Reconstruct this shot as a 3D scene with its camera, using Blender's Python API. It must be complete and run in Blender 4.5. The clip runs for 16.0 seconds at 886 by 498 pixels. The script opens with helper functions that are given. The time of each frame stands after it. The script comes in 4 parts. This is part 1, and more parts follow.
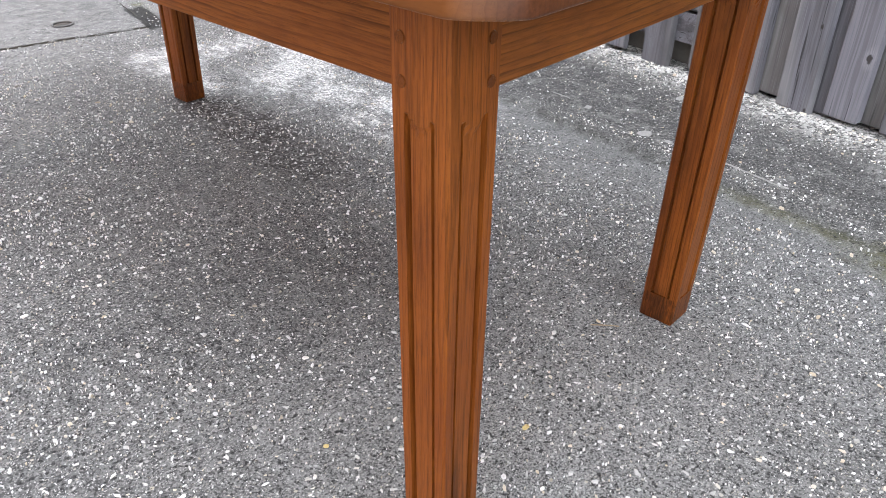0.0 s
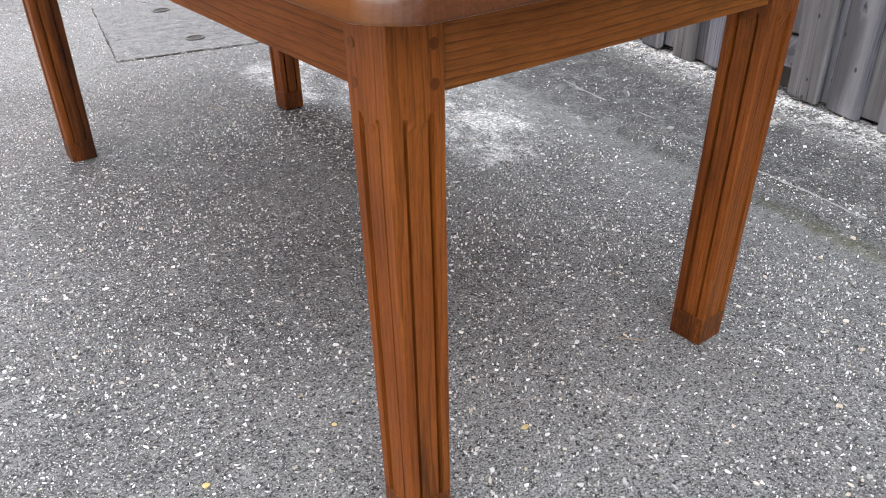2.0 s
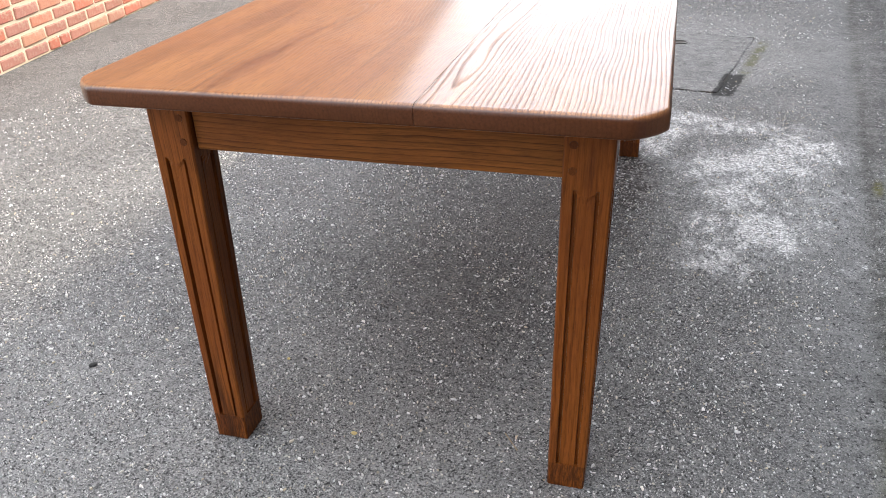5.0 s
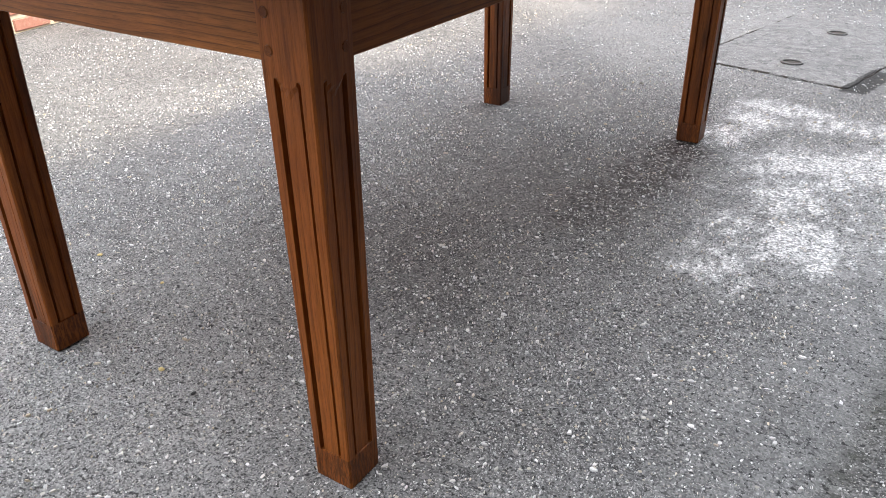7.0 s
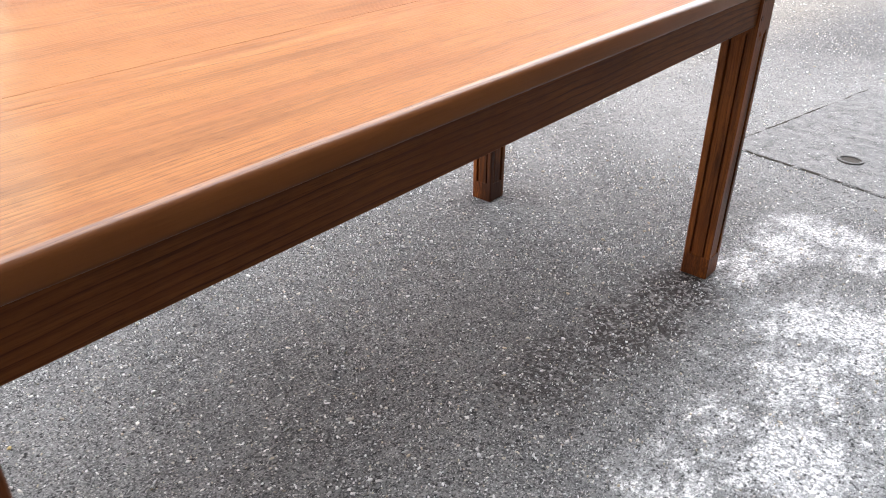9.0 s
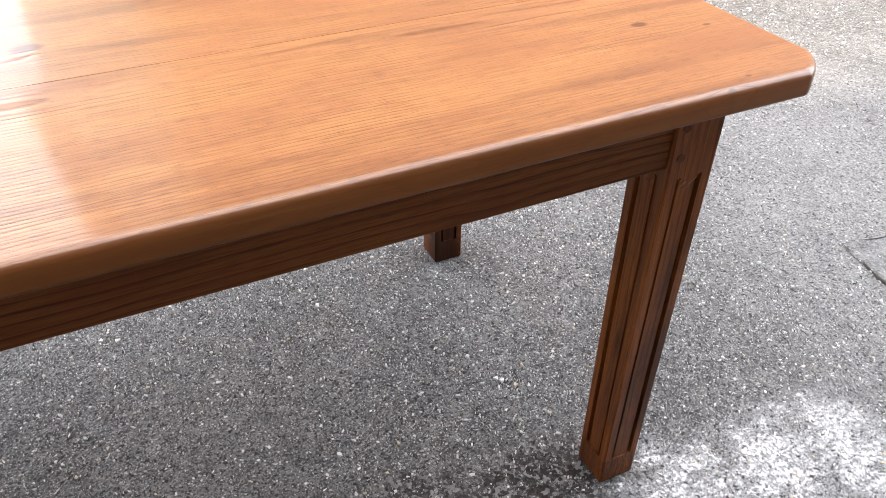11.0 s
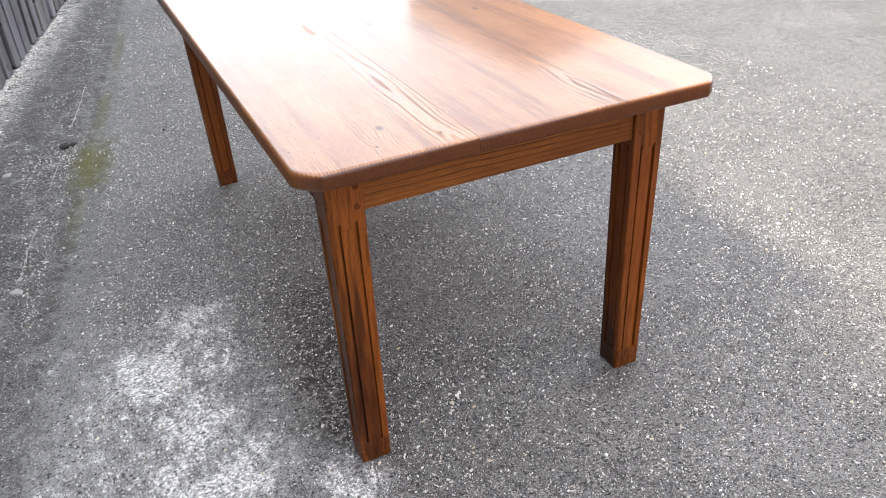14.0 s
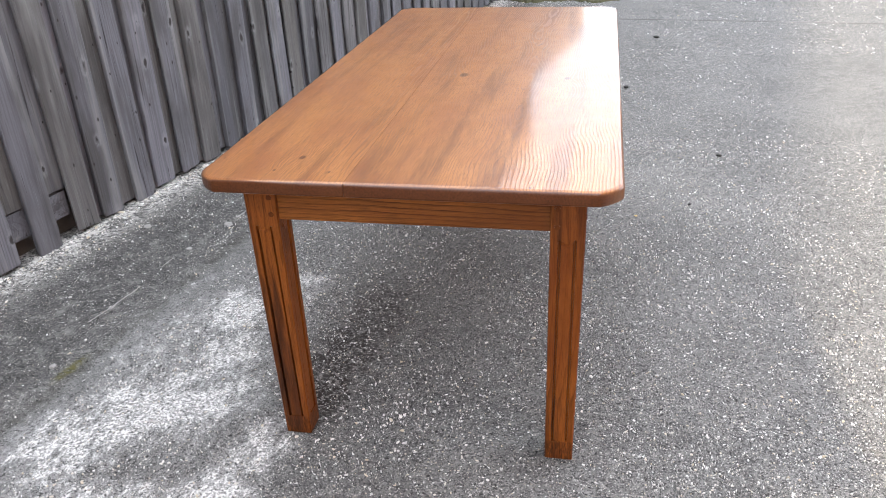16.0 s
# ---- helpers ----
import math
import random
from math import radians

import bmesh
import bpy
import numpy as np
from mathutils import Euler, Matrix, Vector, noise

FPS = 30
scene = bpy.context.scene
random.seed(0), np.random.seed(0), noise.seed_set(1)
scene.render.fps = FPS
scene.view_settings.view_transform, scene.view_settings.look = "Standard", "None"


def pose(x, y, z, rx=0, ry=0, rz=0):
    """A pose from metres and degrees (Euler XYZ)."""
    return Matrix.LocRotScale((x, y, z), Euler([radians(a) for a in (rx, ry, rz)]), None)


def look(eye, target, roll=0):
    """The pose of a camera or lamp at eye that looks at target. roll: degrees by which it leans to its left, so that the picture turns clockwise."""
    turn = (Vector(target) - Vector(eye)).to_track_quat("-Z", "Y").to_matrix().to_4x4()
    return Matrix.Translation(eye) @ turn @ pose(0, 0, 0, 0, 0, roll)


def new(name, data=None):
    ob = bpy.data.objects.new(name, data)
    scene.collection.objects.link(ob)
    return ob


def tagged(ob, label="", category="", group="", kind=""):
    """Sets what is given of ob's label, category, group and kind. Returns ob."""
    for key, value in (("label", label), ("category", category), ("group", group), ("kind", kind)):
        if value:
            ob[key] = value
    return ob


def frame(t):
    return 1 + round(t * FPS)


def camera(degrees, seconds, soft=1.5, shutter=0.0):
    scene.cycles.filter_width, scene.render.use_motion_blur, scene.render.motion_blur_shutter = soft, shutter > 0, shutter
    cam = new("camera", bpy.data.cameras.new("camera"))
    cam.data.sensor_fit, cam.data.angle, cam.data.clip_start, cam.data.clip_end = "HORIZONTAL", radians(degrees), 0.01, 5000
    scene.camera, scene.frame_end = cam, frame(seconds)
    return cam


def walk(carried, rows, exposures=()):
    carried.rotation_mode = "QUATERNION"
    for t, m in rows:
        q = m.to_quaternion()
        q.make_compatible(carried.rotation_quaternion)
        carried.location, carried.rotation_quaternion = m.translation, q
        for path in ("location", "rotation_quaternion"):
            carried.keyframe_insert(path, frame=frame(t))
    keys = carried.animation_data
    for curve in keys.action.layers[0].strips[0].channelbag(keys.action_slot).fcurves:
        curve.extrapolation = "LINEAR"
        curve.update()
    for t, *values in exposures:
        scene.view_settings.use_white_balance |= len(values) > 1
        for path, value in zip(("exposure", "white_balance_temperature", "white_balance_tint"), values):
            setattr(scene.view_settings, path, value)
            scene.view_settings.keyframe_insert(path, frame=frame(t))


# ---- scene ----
cam = camera(59.33, 16.0, soft=0.8, shutter=0.12)
PATH = [
    (0, (0.8978, 1.3080, 0.9023), (-0.1323, 0.4163, 0.0634), 1.42),
    (0.5, (0.9588, 1.3498, 0.8067), (-0.0481, 0.3949, 0.0102), 0.66),
    (1, (0.9926, 1.3728, 0.7275), (-0.0026, 0.3880, -0.0470), 0.44),
    (1.5, (0.9375, 1.3984, 0.8300), (-0.0102, 0.3746, 0.0465), -0.02),
    (2, (0.8054, 1.5000, 0.9101), (-0.0371, 0.4030, 0.1057), -0.81),
    (2.5, (0.6340, 1.6752, 0.9432), (-0.0577, 0.4839, 0.1294), -1.09),
    (3, (0.4707, 1.9162, 0.9964), (-0.0115, 0.6254, 0.1831), -1.80),
    (3.2, (0.3987, 1.9892, 1.0234), (0.0084, 0.6718, 0.2036), -1.90),
    (5.3, (-0.5569, 1.9078, 1.1143), (-0.0669, 0.5929, 0.3456), -1.75),
    (5.5, (-0.6369, 1.8258, 1.1043), (-0.0923, 0.5323, 0.3360), -1.55),
    (6, (-0.8351, 1.6319, 1.0324), (-0.1730, 0.3903, 0.2707), -1.60),
    (6.5, (-0.9198, 1.4928, 0.9233), (-0.1913, 0.2902, 0.1597), -1.09),
    (7, (-0.9447, 1.4830, 0.8715), (-0.1777, 0.3098, 0.0999), -0.68),
    (7.5, (-0.9341, 1.5314, 0.8555), (-0.1457, 0.3778, 0.0760), 0.07),
    (8, (-0.9006, 1.4137, 1.0010), (-0.0870, 0.2794, 0.2192), 0.68),
    (8.5, (-0.8907, 1.2063, 1.0509), (-0.0448, 0.0963, 0.2683), 1.02),
    (9, (-0.9489, 0.9222, 1.0322), (-0.0554, -0.1516, 0.2522), 0.43),
    (9.5, (-1.0056, 0.6342, 1.0250), (-0.0573, -0.3844, 0.2356), -0.53),
    (10, (-1.0032, 0.3852, 1.0472), (0.0001, -0.5568, 0.2311), -0.65),
    (10.2, (-0.9972, 0.2712, 1.0792), (0.0133, -0.6232, 0.2196), 0.25),
    (12.3, (-1.0565, -0.9926, 1.2023), (0.1564, -0.5560, 0.2546), -5.14),
    (12.5, (-1.0265, -1.1236, 1.2253), (0.1229, -0.5257, 0.2865), -5.64),
    (13, (-0.9546, -1.5274, 1.2569), (0.0059, -0.6241, 0.3505), -4.87),
    (13.5, (-0.8086, -1.8284, 1.2616), (-0.0654, -0.6978, 0.4075), -4.43),
    (14, (-0.6910, -2.1416, 1.3148), (-0.1454, -0.8786, 0.4980), -3.75),
    (14.5, (-0.5791, -2.3906, 1.3984), (-0.2245, -1.0461, 0.6069), -3.37),
    (15, (-0.3077, -2.4322, 1.3994), (-0.1642, -1.0364, 0.6306), -3.19),
    (15.3, (-0.0933, -2.4305, 1.3904), (-0.0792, -1.0168, 0.6413), -2.76),
    (15.5, (0.0587, -2.4367, 1.3848), (-0.0141, -1.0224, 0.6401), -2.58),
    (16, (0.3966, -2.4026, 1.3775), (0.1016, -1.0103, 0.6465), -2.60),
]
EXPOSURES = [(0, 1.93), (1, 1.93), (2, 1.81), (3, 1.75), (5.5, 1.45), (7, 1.82), (8, 1.93), (8.5, 2.01), (9.5, 2.05), (10.2, 2.01), (12.5, 2.00), (13.5, 1.71), (14.2, 1.56), (15.3, 1.59), (16, 1.65)]
walk(cam, [(t, look(eye, target, roll)) for t, eye, target, roll in PATH], exposures=EXPOSURES)

# ---- sky, sun ----
SUN_EL, SUN_AZ = radians(50), radians(97)        # sun from the fence side (turn from +y towards -x)
world = bpy.data.worlds.new("bright_hazy_sky")
scene.world = world
world.use_nodes = True
wn = world.node_tree
sky = wn.nodes.new("ShaderNodeTexSky")
sky.sky_type, sky.sun_disc = "NISHITA", False
sky.sun_elevation, sky.sun_rotation = SUN_EL, -SUN_AZ
sky.air_density, sky.dust_density = 1.0, 3.0
haze = wn.nodes.new("ShaderNodeMixRGB")          # thin white cloud over the blue
haze.inputs[0].default_value = 0.72
haze.inputs[2].default_value = (8.9, 9.1, 9.6, 1)
wn.links.new(sky.outputs[0], haze.inputs[1])
wn.links.new(haze.outputs[0], wn.nodes["Background"].inputs[0])
wn.nodes["Background"].inputs[1].default_value = 0.15
sun_data = bpy.data.lights.new("sun", "SUN")
sun_data.energy, sun_data.angle, sun_data.color = 1.55, radians(4.5), (1.0, 0.88, 0.71)
sun = new("sun", sun_data)
sun_from = Vector((-math.sin(SUN_AZ) * math.cos(SUN_EL), math.cos(SUN_AZ) * math.cos(SUN_EL), math.sin(SUN_EL)))
sun.matrix_world = look(sun_from * 40, (0, 0, 0))


# ---- node helpers ----
class Nodes:
    """A small writer of node trees: sockets in, sockets out."""

    def __init__(self, name):
        self.m = bpy.data.materials.new(name)
        self.m.use_nodes = True
        self.t = self.m.node_tree
        self.b = self.t.nodes["Principled BSDF"]

    def put(self, socket, value):
        if hasattr(value, "links"):
            self.t.links.new(value, socket)
        elif isinstance(value, (int, float)) and hasattr(socket.default_value, "__len__"):
            socket.default_value = [value] * len(socket.default_value)
        elif isinstance(value, tuple) and len(value) == 3 and len(socket.default_value) == 4:
            socket.default_value = (*value, 1)
        else:
            socket.default_value = value

    def node(self, kind, out=0, props=(), **ins):
        n = self.t.nodes.new(kind)
        props = dict(props)
        if "operation" in props:
            n.operation = props["operation"]
        if "use_clamp" in props:
            n.use_clamp = props["use_clamp"]
        if "blend_type" in props:
            n.blend_type = props["blend_type"]
        if "interpolation_type" in props:
            n.interpolation_type = props["interpolation_type"]
        for key, value in ins.items():
            key = key[1:] if key[0] == "i" and key[1:].isdigit() else key
            self.put(n.inputs[int(key) if key.isdigit() else key], value)
        return n.outputs[out]

    def math(self, op, a, b=0.0, c=0.0, clamp=False):
        return self.node("ShaderNodeMath", props={"operation": op, "use_clamp": clamp}, i0=a, i1=b, i2=c)

    def vec(self, op, a, b=(0, 0, 0)):
        return self.node("ShaderNodeVectorMath", props={"operation": op}, i0=a, i1=b)

    def noise(self, v, scale, detail=3.0, rough=0.55, out=0, distort=0.0):
        return self.node("ShaderNodeTexNoise", out, Vector=v, Scale=scale, Detail=detail, Roughness=rough, Distortion=distort)

    def ramp(self, f, *stops):
        n = self.t.nodes.new("ShaderNodeValToRGB")
        self.put(n.inputs[0], f)
        e = n.color_ramp.elements
        while len(e) < len(stops):
            e.new(0.5)
        for one, (at, col) in zip(e, stops):
            one.position = at
            one.color = (*col, 1) if isinstance(col, tuple) else (col, col, col, 1)
        return n.outputs[0]

    def mix(self, f, a, b, mode="MIX"):
        return self.node("ShaderNodeMixRGB", props={"blend_type": mode}, i0=f, i1=a, i2=b)

    def span(self, v, a, b, lo=0.0, hi=1.0):
        return self.node("ShaderNodeMapRange", props={"interpolation_type": "SMOOTHSTEP"}, i0=v, i1=a, i2=b, i3=lo, i4=hi)

    def place(self):
        return self.node("ShaderNodeTexCoord", 3)

    def split(self, v):
        n = self.t.nodes.new("ShaderNodeSeparateXYZ")
        self.put(n.inputs[0], v)
        return n.outputs

    def join(self, x, y, z):
        return self.node("ShaderNodeCombineXYZ", i0=x, i1=y, i2=z)

    def chance(self):
        return self.node("ShaderNodeObjectInfo", 5)

    def bump(self, height, strength, distance):
        return self.node("ShaderNodeBump", Strength=strength, Distance=distance, Height=height)

    def done(self, color, rough, normal=None, **more):
        self.put(self.b.inputs["Base Color"], color)
        self.put(self.b.inputs["Roughness"], rough)
        if normal is not None:
            self.put(self.b.inputs["Normal"], normal)
        for key, value in more.items():
            self.put(self.b.inputs[key.replace("_", " ")], value)
        return self.m


# ---- materials ----
def varnished_pine(name, axis, pith=(0.0, -0.05), light=(0.40, 0.155, 0.045), dark=(0.10, 0.030, 0.009), ring=0.0065, gloss=0.34, coat=0.35, sway=0.03, figure=0.6, slow_along=0.55, eyes=(), stain=0.4, edges=False, pores=0.3, fade=0.7, ripple=2.4, sheen=0.17, foot=0.0, shine=0.28):
    """Stained pine: growth rings round a pith that wanders along the grain, so that flat faces show arched figure."""
    n = Nodes(name)
    xyz = n.split(n.place())
    along, a, b = {"x": (0, 1, 2), "y": (1, 0, 2), "z": (2, 0, 1)}[axis]
    along, a, b = xyz[along], xyz[a], xyz[b]
    rnd = n.chance()
    far = n.math("MULTIPLY", rnd, 37.0)
    slow = n.join(n.math("MULTIPLY", a, 1.6), n.math("ADD", n.math("MULTIPLY", along, slow_along), far), n.math("MULTIPLY", b, 1.6))
    wander = n.noise(slow, 2.3, 2.0, 0.45, out=1)
    wx, wy, wz = n.split(wander)
    pa = n.math("ADD", n.math("SUBTRACT", a, pith[0]), n.math("MULTIPLY", n.math("SUBTRACT", wx, 0.5), sway))
    pb = n.math("ADD", n.math("SUBTRACT", b, pith[1]), n.math("MULTIPLY", n.math("SUBTRACT", wy, 0.5), sway * 0.7))
    radius = n.math("SQRT", n.math("ADD", n.math("MULTIPLY", pa, pa), n.math("MULTIPLY", pb, pb)))
    fibre_at = n.join(n.math("MULTIPLY", a, 1.0), n.math("ADD", n.math("MULTIPLY", along, 0.035), far), n.math("MULTIPLY", b, 1.0))
    fibre = n.noise(fibre_at, 420.0, 4.0, 0.65)
    streak = n.noise(fibre_at, 60.0, 3.0, 0.6)
    blot = n.noise(slow, 3.4, 3.0, 0.6)
    for ka, kl, size in eyes:                        # rings part round a knot
        qa = n.math("DIVIDE", n.math("SUBTRACT", a, ka), size * 3.0)
        ql = n.math("DIVIDE", n.math("SUBTRACT", along, kl), size * 7.0)
        push = n.math("EXPONENT", n.math("MULTIPLY", n.math("ADD", n.math("MULTIPLY", qa, qa), n.math("MULTIPLY", ql, ql)), -1.0))
        radius = n.math("ADD", radius, n.math("MULTIPLY", push, size * 1.6))
    phase = n.math("ADD", n.math("DIVIDE", radius, ring), n.math("ADD", n.math("MULTIPLY", streak, 0.9), n.math("MULTIPLY", blot, ripple)))
    grow = n.math("FRACT", phase)
    late = n.ramp(grow, (0.0, 0.03), (0.55, 0.07), (0.84, 0.62), (0.94, 1.0), (1.0, 0.03))
    late = n.math("MULTIPLY", late, n.span(streak, 0.25, 0.7, 0.5, 1.0))
    late = n.math("MULTIPLY", late, n.span(n.noise(slow, 7.0, 3.0, 0.6), 0.36, 0.62, fade, 1.0))
    tone = n.mix(n.math("MULTIPLY", late, figure), light, dark)
    tone = n.mix(n.span(fibre, 0.42, 0.70, 0.0, 0.5), tone, (dark[0] * 1.2, dark[1] * 1.1, dark[2]))
    tone = n.mix(n.span(blot, 0.42, 0.72, 0.0, 0.6), tone, (light[0] * 0.58, light[1] * 0.48, light[2] * 0.46))
    knot = 0.0
    for ka, kl, size in eyes:
        qa = n.math("DIVIDE", n.math("SUBTRACT", a, ka), size)
        ql = n.math("DIVIDE", n.math("SUBTRACT", along, kl), size * 1.7)
        q = n.math("ADD", n.math("ADD", n.math("MULTIPLY", qa, qa), n.math("MULTIPLY", ql, ql)), n.math("MULTIPLY", n.math("SUBTRACT", streak, 0.5), 0.9))
        knot = n.math("MAXIMUM", knot, n.span(q, 0.2, 1.5, 0.82, 0.0))
    if eyes:
        tone = n.mix(knot, tone, (dark[0] * 0.8, dark[1] * 0.75, dark[2] * 0.8))
    smoke = n.noise(n.join(n.math("MULTIPLY", a, 7.0), n.math("ADD", n.math("MULTIPLY", along, 0.55), far), n.math("MULTIPLY", b, 3.0)), 2.2, 6.0, 0.66)
    tone = n.mix(n.span(smoke, 0.45, 0.68, 0.0, stain), tone, (dark[0] * 1.4, dark[1] * 1.5, dark[2] * 1.6))
    veil = n.noise(n.join(n.math("MULTIPLY", a, 3.2), n.math("ADD", n.math("MULTIPLY", along, 0.8), far), n.math("MULTIPLY", b, 3.0)), 3.0, 6.0, 0.7)
    tone = n.mix(n.span(veil, 0.44, 0.64, 0.0, 0.38), tone, (light[0] * 0.50, light[1] * 0.40, light[2] * 0.52))
    pore = n.noise(n.join(a, n.math("ADD", n.math("MULTIPLY", along, 0.055), far), b), 900.0, 2.0, 0.5)
    tone = n.mix(n.span(pore, 0.56, 0.66, 0.0, pores), tone, (dark[0] * 0.5, dark[1] * 0.5, dark[2] * 0.5))
    if foot:                                         # the plain block under the flutes took the stain unevenly
        scar = n.noise(n.join(n.math("MULTIPLY", a, 1.0), n.math("ADD", n.math("MULTIPLY", along, 0.16), far), b), 330.0, 3.0, 0.7)
        tone = n.mix(n.math("MULTIPLY", n.span(along, foot - 0.002, foot + 0.002, 1.0, 0.0), n.span(scar, 0.38, 0.62, 0.1, 0.75)), tone, (dark[0] * 1.1, dark[1] * 1.1, dark[2] * 1.1))
    dulled, flat = 0.0, 1.0
    if edges:                                        # end grain is darker; shade is also put into end and side colours
        nx, ny, nz = n.split(n.node("ShaderNodeNewGeometry", 1))
        flat = n.span(nz, 0.965, 0.999, 0.0, 1.0)
        tone = n.mix(n.span(n.math("ABSOLUTE", nx), 0.4, 0.85, 0.0, 0.92), tone, n.mix(streak, (light[0] * 0.16, light[1] * 0.12, light[2] * 0.10), (light[0] * 0.44, light[1] * 0.34, light[2] * 0.26)))
        dulled = n.span(n.math("MAXIMUM", n.math("ABSOLUTE", nx), n.math("ABSOLUTE", ny)), 0.75, 0.97, 0.0, 1.0)
        tone = n.mix(n.span(n.math("ABSOLUTE", ny), 0.5, 0.85, 0.0, 0.94), tone, n.mix(n.noise(n.place(), 240.0, 3.0, 0.6), (light[0] * 0.08, light[1] * 0.065, light[2] * 0.10), (light[0] * 0.26, light[1] * 0.20, light[2] * 0.25)))
    wear = n.noise(n.place(), 14.0, 4.0, 0.6)
    rough = n.math("ADD", gloss - 0.05, n.math("MULTIPLY", wear, 0.16))
    h = n.math("ADD", n.math("MULTIPLY", late, 0.5), n.math("MULTIPLY", fibre, 0.7))
    return n.done(tone, rough, n.bump(n.math("MULTIPLY", h, n.math("SUBTRACT", 1.0, n.math("MULTIPLY", flat, 0.75)) if edges else 1.0), 0.25, 0.0012), Coat_Weight=n.math("MULTIPLY", n.math("SUBTRACT", coat, n.math("MULTIPLY", flat, n.span(n.math("ADD", late, n.math("MULTIPLY", fibre, 0.5)), 0.24, 0.66, 0.0, coat * 0.82))), n.math("SUBTRACT", 1.0, n.math("MULTIPLY", dulled, 0.88))), Coat_Roughness=sheen, Coat_IOR=1.55, Specular_IOR_Level=n.math("SUBTRACT", shine, n.math("MULTIPLY", dulled, 0.7 * shine)))


def weathered_board(name):
    n = Nodes(name)
    xyz = n.split(n.place())
    rnd = n.chance()
    far = n.math("MULTIPLY", rnd, 53.0)
    grain_at = n.join(xyz[0], n.math("ADD", xyz[1], far), n.math("MULTIPLY", xyz[2], 0.03))
    bend = n.noise(n.join(n.math("MULTIPLY", xyz[1], 6.0), far, n.math("MULTIPLY", xyz[2], 1.6)), 1.0, 2.0, 0.5)
    ring_at = n.join(n.math("ADD", xyz[1], n.math("MULTIPLY", bend, 0.08)), far, n.math("MULTIPLY", xyz[2], 0.012))
    ring = n.noise(ring_at, 130.0, 3.0, 0.6)
    fibre = n.noise(grain_at, 330.0, 4.0, 0.65)
    blot = n.noise(n.join(n.math("MULTIPLY", xyz[1], 3.0), far, n.math("MULTIPLY", xyz[2], 1.0)), 2.6, 4.0, 0.6)
    fresh = n.ramp(rnd, (0.0, (0.062, 0.061, 0.070)), (0.18, (0.142, 0.139, 0.158)), (0.32, (0.085, 0.083, 0.093)), (0.5, (0.175, 0.171, 0.193)), (0.62, (0.105, 0.102, 0.115)), (0.74, (0.235, 0.231, 0.262)), (0.86, (0.125, 0.117, 0.112)), (1.0, (0.085, 0.083, 0.094)))
    tone = n.mix(n.span(ring, 0.46, 0.58, 0.0, 0.38), fresh, (0.055, 0.054, 0.058))
    tone = n.mix(n.span(fibre, 0.5, 0.74, 0.0, 0.35), tone, (0.28, 0.284, 0.305))
    crack = n.noise(n.join(n.math("ADD", xyz[1], n.math("MULTIPLY", bend, 0.05)), far, n.math("MULTIPLY", xyz[2], 0.035)), 75.0, 3.0, 0.6)
    tone = n.mix(n.span(crack, 0.635, 0.68, 0.0, 0.85), tone, (0.022, 0.021, 0.022))
    pale = n.noise(n.join(n.math("MULTIPLY", xyz[1], 9.0), far, n.math("MULTIPLY", xyz[2], 0.8)), 1.5, 3.0, 0.6)
    tone = n.mix(n.span(pale, 0.52, 0.68, 0.0, 0.5), tone, (0.25, 0.247, 0.245))
    tone = n.mix(n.span(blot, 0.46, 0.66, 0.0, 0.7), tone, (0.060, 0.057, 0.056))
    green = n.noise(n.place(), 1.7, 4.0, 0.6)
    tone = n.mix(n.span(green, 0.6, 0.78, 0.0, 0.28), tone, (0.10, 0.12, 0.075))
    height = n.math("MULTIPLY", xyz[2], 1.86)       # boards are drawn out from one metre
    v = n.t.nodes.new("ShaderNodeTexVoronoi")
    v.voronoi_dimensions = "2D"
    wob = n.noise(n.join(n.math("MULTIPLY", xyz[1], 30.0), far, n.math("MULTIPLY", height, 18.0)), 1.0, 3.0, 0.6)
    n.put(v.inputs["Vector"], n.join(n.math("ADD", xyz[1], far), n.math("MULTIPLY", height, 0.50), 0.0))
    n.put(v.inputs["Scale"], 6.0)
    r = n.split(v.outputs["Color"])
    k = n.math("ADD", v.outputs["Distance"], n.math("MULTIPLY", n.math("SUBTRACT", wob, 0.5), 0.20))
    some = n.math("LESS_THAN", r[0], 0.42)
    halo = n.math("MULTIPLY", some, n.span(k, 0.05, 0.15, 0.32, 0.0))
    tone = n.mix(n.math("MULTIPLY", halo, n.span(fibre, 0.4, 0.62, 0.35, 1.0)), tone, (0.36, 0.362, 0.385))
    knot = n.math("MULTIPLY", some, n.span(k, n.math("MULTIPLY", r[1], 0.03), n.math("ADD", 0.035, n.math("MULTIPLY", r[2], 0.075)), 0.92, 0.0))
    w = n.t.nodes.new("ShaderNodeTexVoronoi")        # pin knots and nail holes
    w.voronoi_dimensions = "2D"
    n.put(w.inputs["Vector"], n.join(n.math("ADD", xyz[1], far), n.math("MULTIPLY", height, 0.6), 0.0))
    n.put(w.inputs["Scale"], 13.0)
    u = n.split(w.outputs["Color"])
    pin = n.math("MULTIPLY", n.math("LESS_THAN", u[0], 0.30), n.span(w.outputs["Distance"], 0.03, n.math("ADD", 0.045, n.math("MULTIPLY", u[1], 0.05)), 0.9, 0.0))
    knot = n.math("MAXIMUM", knot, pin)
    tone = n.mix(knot, tone, (0.030, 0.026, 0.025))
    h = n.math("SUBTRACT", n.math("ADD", n.math("MULTIPLY", fibre, 0.6), n.math("MULTIPLY", ring, -0.9)), n.math("MULTIPLY", knot, 0.5))
    return n.done(tone, 0.88, n.bump(h, 0.55, 0.003), Specular_IOR_Level=0.25)


